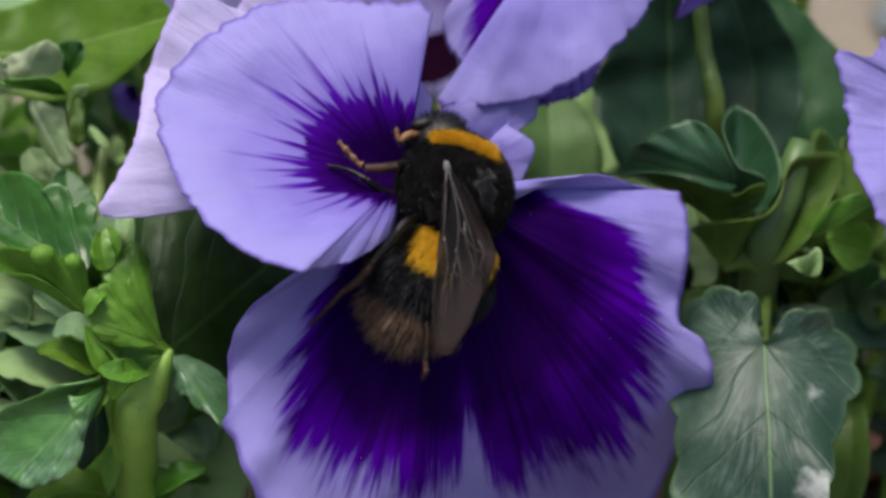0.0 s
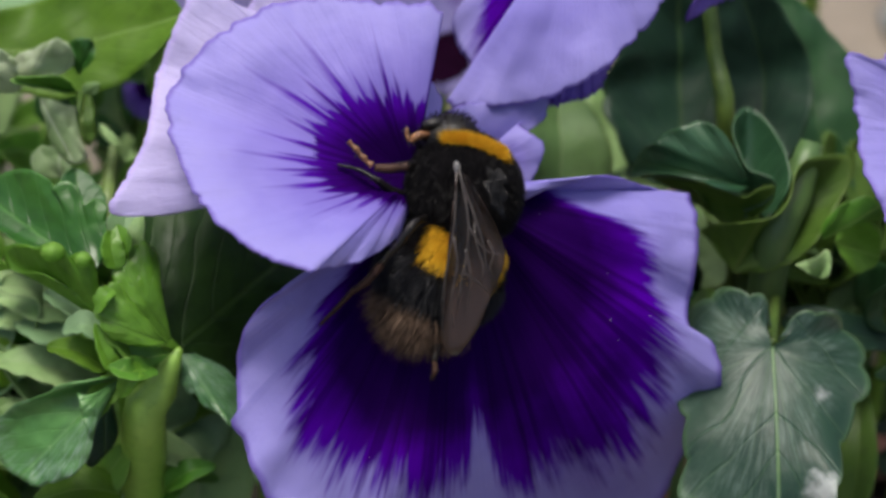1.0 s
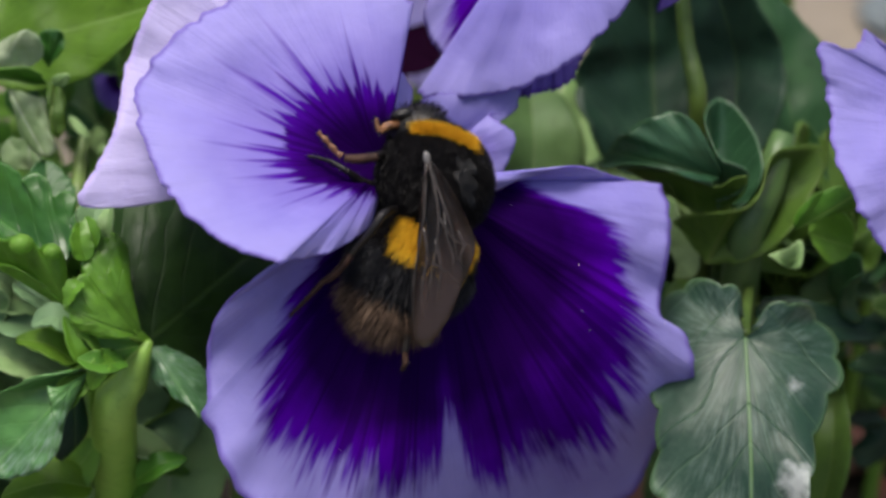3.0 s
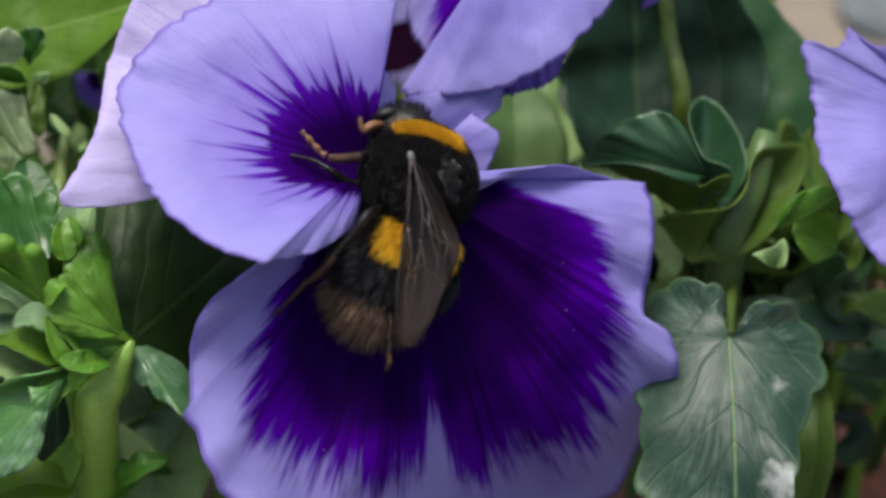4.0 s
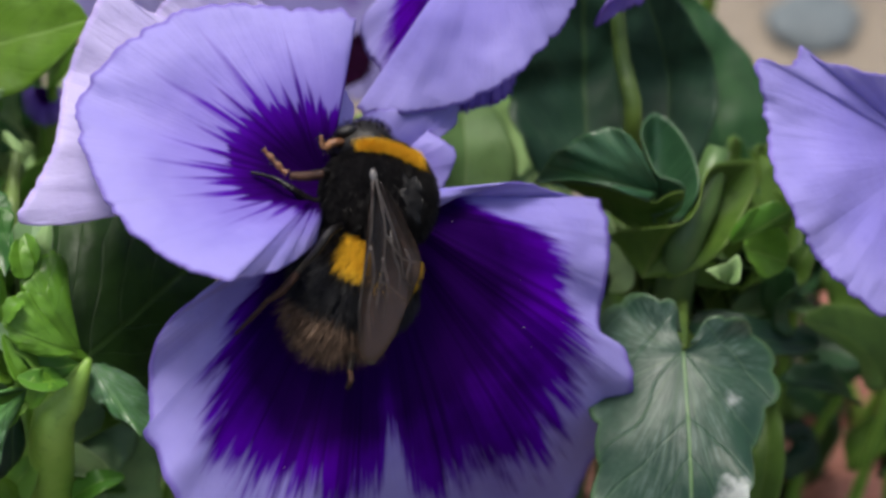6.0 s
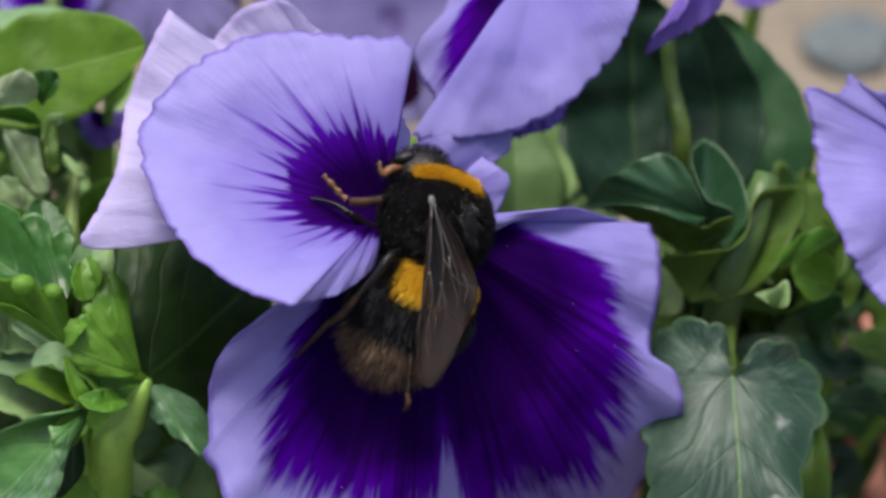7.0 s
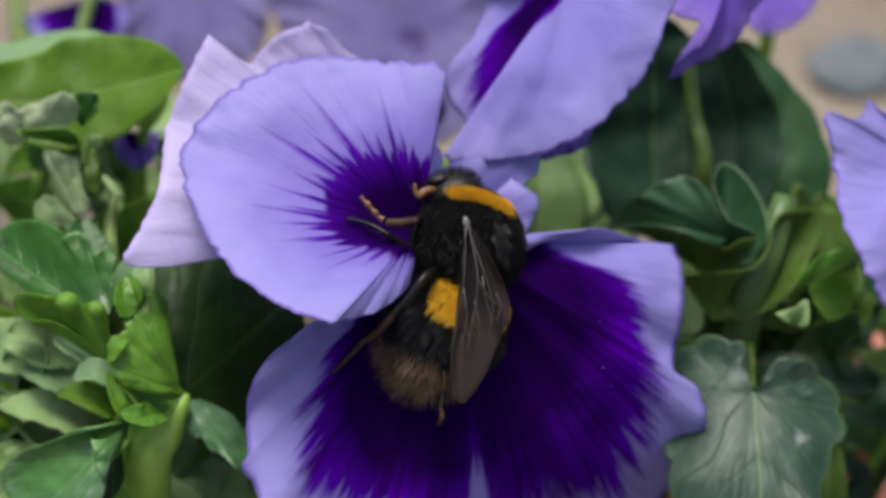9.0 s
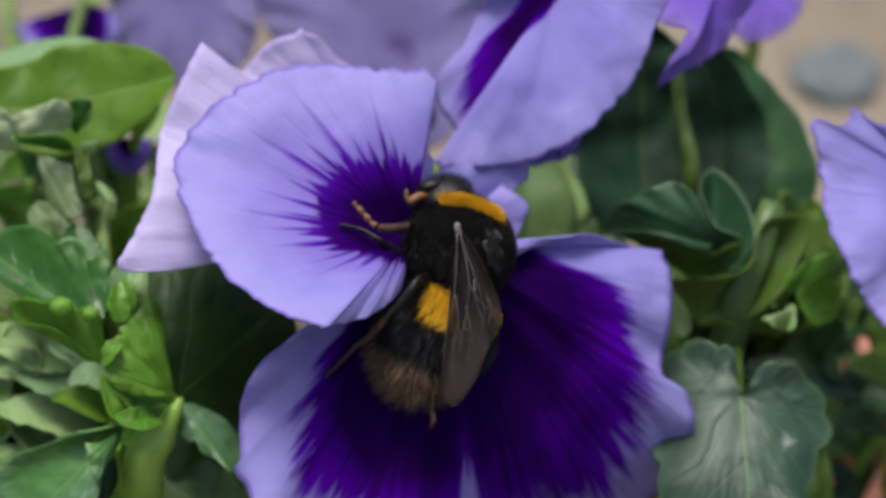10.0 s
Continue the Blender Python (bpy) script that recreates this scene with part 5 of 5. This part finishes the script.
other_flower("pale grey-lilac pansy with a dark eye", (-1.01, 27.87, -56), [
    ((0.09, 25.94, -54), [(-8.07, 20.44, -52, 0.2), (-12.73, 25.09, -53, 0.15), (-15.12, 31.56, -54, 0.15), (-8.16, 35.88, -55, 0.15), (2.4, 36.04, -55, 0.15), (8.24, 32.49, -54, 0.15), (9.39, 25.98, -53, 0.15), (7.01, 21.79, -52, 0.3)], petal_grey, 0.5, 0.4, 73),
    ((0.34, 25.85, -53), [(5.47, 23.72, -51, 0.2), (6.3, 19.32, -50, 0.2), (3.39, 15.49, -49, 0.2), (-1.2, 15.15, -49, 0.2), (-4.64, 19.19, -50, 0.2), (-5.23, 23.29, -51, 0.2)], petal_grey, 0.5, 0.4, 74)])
# added flower that darkens the gap between the petals
other_flower("dark maroon pansy added behind the others, deep shade put into its colour", (-3, 19, -31), [
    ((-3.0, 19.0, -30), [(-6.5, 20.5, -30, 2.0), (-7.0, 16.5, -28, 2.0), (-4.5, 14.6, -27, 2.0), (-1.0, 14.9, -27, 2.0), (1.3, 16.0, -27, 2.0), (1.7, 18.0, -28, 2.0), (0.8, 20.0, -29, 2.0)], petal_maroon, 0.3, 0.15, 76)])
other_flower("blurred violet pansy hanging over the paving", (34.65, 31.62, -34), [
    ((34.45, 30.95, -33), [(30.24, 31.01, -34, 0.1), (30.34, 28.06, -32, 0.1), (30.93, 25.8, -31, 0.1), (32.57, 25.07, -31, 0.1), (34.21, 25.42, -31, 0.1), (35.73, 26.19, -31, 0.1), (37.34, 27.95, -32, 0.1), (38.63, 31.13, -34, 0.1)], petal_violet, 0.4, 0.2, 77)])
other_flower("small violet pansy low among the leaves", (-26.63, 12.53, -18), [
    ((-26.63, 14.24, -18), [(-28.6, 14.24, -18, 0.6), (-28.22, 12.23, -17, 0.6), (-26.76, 11.01, -17, 0.6), (-25.05, 11.74, -17, 0.6), (-24.43, 14.24, -18, 0.6)], petal_violet, 0.3, 0.3, 75)])


# ---- the bumblebee ----
def hairs(name, base, spots, length, width, mat, lean, seed):
    """Fur: spots give root, outward way, scale of length."""
    rng = np.random.RandomState(seed)
    verts, faces = [], []
    for p, n, k in spots:
        d = n * 0.8 + np.array(lean) * 0.8 + rng.normal(0, 0.22, 3)
        d /= np.linalg.norm(d)
        side = np.cross(d, rng.normal(0, 1, 3))
        side /= np.linalg.norm(side)
        L = length * k * rng.uniform(0.6, 1.15)
        bend = np.array(lean) * L * 0.25
        a = len(verts)
        verts += [p - side * width - base, p + side * width - base, p + d * L * 0.55 + side * width * 0.7 - base, p + d * L * 0.55 - side * width * 0.7 - base, p + d * L + bend - base]
        faces += [(a, a + 1, a + 2, a + 3), (a + 3, a + 2, a + 4)]
    return mesh_of(name, verts, faces, mat)


def egg_spots(centre, axes, count, seed, keep, shape=None):
    A = np.array(axes, float)
    inv = np.linalg.inv(A)
    rng = np.random.RandomState(seed)
    out = []
    while len(out) < count:
        q = rng.normal(0, 1, 3)
        q /= np.linalg.norm(q)
        k = keep(q, rng)
        if not k:
            continue
        n = inv @ q
        n /= np.linalg.norm(n)
        out.append((np.array(centre) + (shape(q) if shape else q) @ A, n, k))
    return out


def bumblebee():
    skin = plain_material("black_chitin", (0.006, 0.0055, 0.0055), (0.012, 0.010, 0.009), 900, 0.3, spec=0.3)
    black = plain_material("black_fur", (0.002, 0.002, 0.0022), (0.005, 0.0045, 0.005), 400, 0.32, spec=0.13)
    sleek = plain_material("sleek_fur", (0.003, 0.003, 0.0035), (0.006, 0.006, 0.007), 400, 0.22, spec=0.5)
    # black fur tinted blue-grey, the sky's sheen put into its colour
    sky_sheen = plain_material("sky_sheen_fur", (0.006, 0.007, 0.010), (0.014, 0.015, 0.020), 400, 0.4, spec=0.25)
    under = plain_material("dark_underfur", (0.002, 0.002, 0.0025), (0.005, 0.0045, 0.005), 500, 0.9, spec=0.02)
    gold = plain_material("golden_fur", (0.60, 0.33, 0.018), (0.72, 0.45, 0.035), 600, 0.7, spec=0.1)
    buff = plain_material("buff_fur", (0.055, 0.036, 0.026), (0.19, 0.13, 0.09), 900, 0.75, spec=0.1)
    amber = plain_material("amber_leg", (0.10, 0.040, 0.014), (0.25, 0.115, 0.045), 900, 0.45)
    brown = plain_material("brown_leg", (0.018, 0.008, 0.006), (0.055, 0.026, 0.016), 900, 0.5, spec=0.2)
    mid = (0.29, 4.2, 14)
    ob, base = thing("bumblebee", mid, "furry black bumblebee with golden bands, buff tail and smoky folded wings", "bee")
    # thorax: wide, high, its front edge golden
    tc = (0.85, 4.45, 14.5)
    ta = [(4.25, 0.3, -0.3), (-0.4, 4.3, 0.2), (0.2, 0, 4.4)]
    part("thorax", egg("thorax", base, tc, ta, under), ob)
    band = lambda q: q[1] * 0.78 + q[0] * 0.30 - q[2] * 0.55
    worn = lambda q: (q[0] - 0.50 + 0.05 * math.sin(q[1] * 23)) ** 2 * 3.2 + (q[1] + 0.02) ** 2 * 0.5 + 0.03 * math.sin(q[0] * 31 + q[1] * 17) < 0.07
    collar = lambda q, r: -0.30 < q[0] + r.normal(0, 0.03) < 0.70 and 0.20 < band(q) + r.normal(0, 0.02) < 0.47
    tagged(part("fur", hairs("fur", base, egg_spots(tc, ta, 16000, 1, lambda q, r: 1.0 if q[2] > -0.5 and not collar(q, r) and not worn(q) else 0), 0.5, 0.012, black, (0.1, -1.0, 0), 2), ob, "dense black fur"), kind="stuff")
    tagged(part("fur", hairs("fur", base, egg_spots(tc, ta, 1500, 7, lambda q, r: 1.0 if q[2] > 0 and worn(q) else 0), 0.5, 0.014, sleek, (0.2, -2.6, 0), 8), ob, "sleek worn black fur"), kind="stuff")
    tagged(part("fur", hairs("fur", base, egg_spots(tc, ta, 4200, 3, lambda q, r: 1.0 if q[2] > -0.3 and collar(q, r) else 0), 0.65, 0.02, gold, (0, -0.3, 0), 4), ob, "golden collar fur"), kind="stuff")
    # head, bent down into the throat
    hc = (-0.47, 8.28, 14.5)
    ha = [(2.2, 0.6, 0), (-0.5, 1.6, -0.6), (0.2, 0.3, 1.9)]
    head = part("head", egg("head", base, hc, ha, skin), ob)
    tagged(part("fur", hairs("fur", base, egg_spots(hc, ha, 1000, 5, lambda q, r: 1.0 if q[2] > -0.3 else 0), 0.5, 0.02, black, (0, 0.2, 0), 6), head), kind="stuff")
    part("eye", egg("eye", base, np.array(hc) + (-1.0, 0.9, 0.9), [(0.9, 0.2, 0), (-0.15, 0.5, 0), (0, 0, 0.7)], skin, 20, 16), head, "glossy black eye")
    # abdomen, tail to the lower left
    ac = (-0.85, -1.9, 14)
    d = np.array((-0.40, -0.91, -0.08))
    d /= np.linalg.norm(d)
    s = np.cross(d, (0, 0, 1.0))
    s /= np.linalg.norm(s)
    up = np.cross(s, d)
    aa = [s * 4.4, up * 4.4, d * 5.0]
    shape = lambda q: np.array([q[0] * (1 - 0.26 * max(q[2], 0)) + 0.10 * max(q[2], 0), q[1] * (1 - 0.12 * max(q[2], 0)), q[2]])
    part("abdomen", egg("abdomen", base, ac, aa, under, shape=shape), ob)
    bands = [(-0.95, -0.66, black, 2000, 0.7, "black fur"), (-0.66, -0.18, gold, 4600, 1.0, "golden band fur"), (-0.18, 0.50, sky_sheen, 7000, 1.1, "black fur with the sky's blue-grey sheen painted in"), (0.50, 1.0, buff, 2800, 2.0, "buff tail fur")]
    bands.append((-0.66, -0.18, black, 2200, 0.9, "black flank fur"))
    for i, (lo, hi, mat, count, length, label) in enumerate(bands):
        tagged(part("fur", hairs("fur", base, egg_spots(ac, aa, count, 10 + i, lambda q, r: 1.0 if q[1] > -0.6 and q[0] < (0.42 if mat is gold else 2) and (i != 4 or q[0] > 0.38 or q[0] < -0.76) and q[0] > (-0.8 if mat is gold else -2) and lo < q[2] + r.normal(0, 0.035) < hi else 0, shape), length, 0.03 if mat is buff else 0.022, mat, tuple(d * (0.55 if mat is buff else 0.9)), 20 + i), ob, label), kind="stuff")
    # wings folded over the back
    rib = plain_material("wing_vein", (0.025, 0.02, 0.018), (0.06, 0.05, 0.045), 900, 0.25)
    # lighter than the chitin: the joint's highlight is put into its colour
    joint = plain_material("wing_joint", (0.05, 0.05, 0.05), (0.16, 0.155, 0.15), 900, 0.25)
    m, nt, nodes, bsdf = material("smoky_wing")
    wuv = nodes.new("ShaderNodeUVMap").outputs[0]
    wrinkle = noise_at(nt, stretched(nt, wuv, 22.0, 2.0), 1.0, 3.0)
    wsep = nodes.new("ShaderNodeSeparateXYZ")
    nt.links.new(wuv, wsep.inputs[0])
    outer = smooth(nt, calc(nt, 'MULTIPLY_ADD', wrinkle, 0.25, wsep.outputs[1]), 0.45, 0.85)
    col = blend(nt, smooth(nt, wrinkle, 0.35, 0.7), (0.006, 0.005, 0.005), (0.035, 0.027, 0.024))
    col = blend(nt, outer, col, blend(nt, smooth(nt, wrinkle, 0.3, 0.75), (0.012, 0.007, 0.005), (0.058, 0.035, 0.026)))
    nt.links.new(col, bsdf.inputs["Base Color"])
    bsdf.inputs["Roughness"].default_value = 0.24
    nt.links.new(calc(nt, 'MULTIPLY_ADD', outer, 0.20, 0.58), bsdf.inputs["Alpha"])
    bumped(nt, bsdf, wrinkle, 0.8, 0.0004)
    root = (0.58, 5.76, 19.6)
    rim = [(0.22, 4.74, 20, 1), (0.01, 3.14, 20.2, 1), (-0.23, 1.04, 20.3, 1), (-0.45, -1.48, 20.1, 1), (-0.61, -4.02, 19.6, 1), (-0.67, -6.24, 18.9, 1), (-0.43, -7.27, 18.5, 1), (0.27, -7.74, 18.3, 1), (1.27, -6.67, 18.4, 1), (2.18, -5.09, 18.6, 1), (2.82, -3.17, 18.9, 1), (3.21, -1.48, 19.2, 1), (3.27, -0.12, 19.3, 1), (2.74, 0.8, 19.5, 1), (1.95, 2.06, 19.7, 1), (1.34, 3.99, 19.8, 1), (0.99, 5.17, 19.8, 1)]
    wing = part("wing", fan("wing", base, root, rim, m, bow=0.15, ruffle=0.05, waves=4, teeth=0, seed=61, n=90, rings=20), ob, "smoky brown translucent wing", 0.03)
    for pts in ([(0.28, 5.69, 19.9), (0.11, 1.63, 20.5), (-0.53, -2.41, 20.3), (-0.7, -6.08, 19.3)], [(0.48, 5.69, 19.9), (1.16, 1.63, 20.5), (0.68, -2.41, 20.3), (0.28, -4.85, 19.6)],
                [(0.68, 4.88, 19.9), (2.1, 0.83, 20.1), (2.51, -1.6, 19.6)], [(1.16, 1.63, 20.5), (2.3, 0.02, 20), (3.45, -0.39, 19.4)], [(0.68, -1.6, 20.3), (1.9, -2.41, 19.9), (2.72, -3.23, 19.2)],
                [(1.57, 1.96, 19.9), (1.73, 0.42, 20.3), (2.22, -1.19, 20.1), (2.14, -2.41, 19.8)], [(2.55, 0.63, 19.8), (2.95, -0.31, 19.9), (2.71, -1.36, 19.8), (3.04, -2.09, 19.4)],
                [(0.11, 0.83, 20.6), (0.36, -1.19, 20.6), (-0.05, -3.62, 20.3), (0.11, -5.66, 19.6)], [(0.92, 0.02, 20.5), (1.33, -2, 20.2), (1.09, -4.44, 19.6)]):
        part("vein", tube("vein", base, pts, [0.11] + [0.07] * (len(pts) - 2) + [0.04], rib, 20, 6), wing)
    part("wing", fan("wing", base, root, [(0.69, 4.09, 19, 1), (0.28, -0.39, 19.2, 1), (0.69, -4.47, 18.5, 1), (1.92, -4.89, 18, 1), (3.47, -2.03, 18, 1), (3.8, 0.02, 18, 1), (2.52, 2.87, 19, 1), (1.3, 4.9, 19, 1)], m, bow=0.1, ruffle=0.05, waves=4, teeth=0, seed=62, n=80, rings=18), ob, "", 0.03)
    part("shoulder", egg("shoulder", base, (0.32, 5.86, 19.8), [(0.26, 0.08, 0), (-0.1, 0.5, 0), (0, 0, 0.3)], joint, 18, 14), ob, "glossy wing joint, its highlight painted as grey")
    # legs, segment by segment
    def bristles(pts, radius, seed, parent):
        rng = np.random.RandomState(seed)
        line = even([(*p, 0) for p in pts], 60)[:, :3]
        spots = []
        for i in range(170):
            j = rng.randint(1, 59)
            way = rng.normal(0, 1, 3)
            way /= np.linalg.norm(way)
            spots.append((line[j] + way * radius * 0.7, way, 1.0))
        tagged(part("bristles", hairs("bristles", base, spots, 0.42, 0.014, black, (-0.3, -0.4, 0), seed), parent), kind="stuff")

    def leg(segments):
        first = None
        for pts, radii, mat, label in segments:
            o = part("leg" if first is None else "joint", tube("leg", base, pts, radii, mat, 22, 10), first or ob, label)
            first = first or o
            if max(radii) > 0.18:
                bristles(pts, max(radii), int(abs(pts[0][0]) * 37) + 5, first)
    leg([([(-1.59, 5.84, 15), (-2.61, 6.14, 16), (-3.42, 6.11, 17), (-4.23, 5.97, 17.5)], [0.4, 0.36, 0.3, 0.26], skin, ""), ([(-3.25, 6.01, 17.6), (-4.56, 5.84, 17.8), (-5.66, 5.87, 18)], [0.3, 0.36, 0.27], brown, "amber shin"),
         ([(-5.82, 6.04, 18), (-6.19, 6.28, 18), (-6.43, 6.57, 18), (-6.76, 6.9, 18), (-7.01, 7.22, 18), (-7.29, 7.47, 18), (-7.54, 7.8, 18)], [0.3, 0.16, 0.27, 0.14, 0.25, 0.13, 0.22], amber, "")])
    leg([([(-1.58, 8.4, 15.5), (-2.53, 8.3, 16), (-3.11, 7.88, 16)], [0.3, 0.34, 0.25], amber, "amber foreleg"), ([(-3.11, 7.92, 16), (-3.32, 8.38, 16), (-3.36, 8.88, 16)], [0.25, 0.2, 0.12], amber, "")])
    leg([([(-2.85, 3.78, 14), (-4.29, 4.18, 15), (-5.59, 5.07, 16)], [0.4, 0.35, 0.25], skin, ""), ([(-5.59, 5.07, 16), (-6.77, 5.75, 15.5), (-8.45, 6.18, 15)], [0.22, 0.15, 0.1], skin, "")])
    leg([([(-1.97, 2.27, 18), (-2.76, 1.84, 20), (-3.77, 0.42, 20), (-5.22, -1.2, 19)], [0.24, 0.3, 0.28, 0.2], skin, ""), ([(-5.1, -1.12, 19), (-6.24, -2.42, 19), (-7.27, -3.16, 18.5)], [0.3, 0.3, 0.2], brown, "brown hind shin"),
         ([(-7.27, -3.16, 18.5), (-8.29, -4.27, 18.5), (-9.53, -5.5, 18.2)], [0.2, 0.16, 0.09], brown, "")])
    leg([([(-1.04, -7.02, 16), (-1.29, -8.23, 16.5)], [0.3, 0.22], skin, ""), ([(-1.29, -8.23, 16.5), (-1.2, -8.83, 17), (-1.45, -9.53, 17)], [0.2, 0.2, 0.12], brown, "")])


bumblebee()
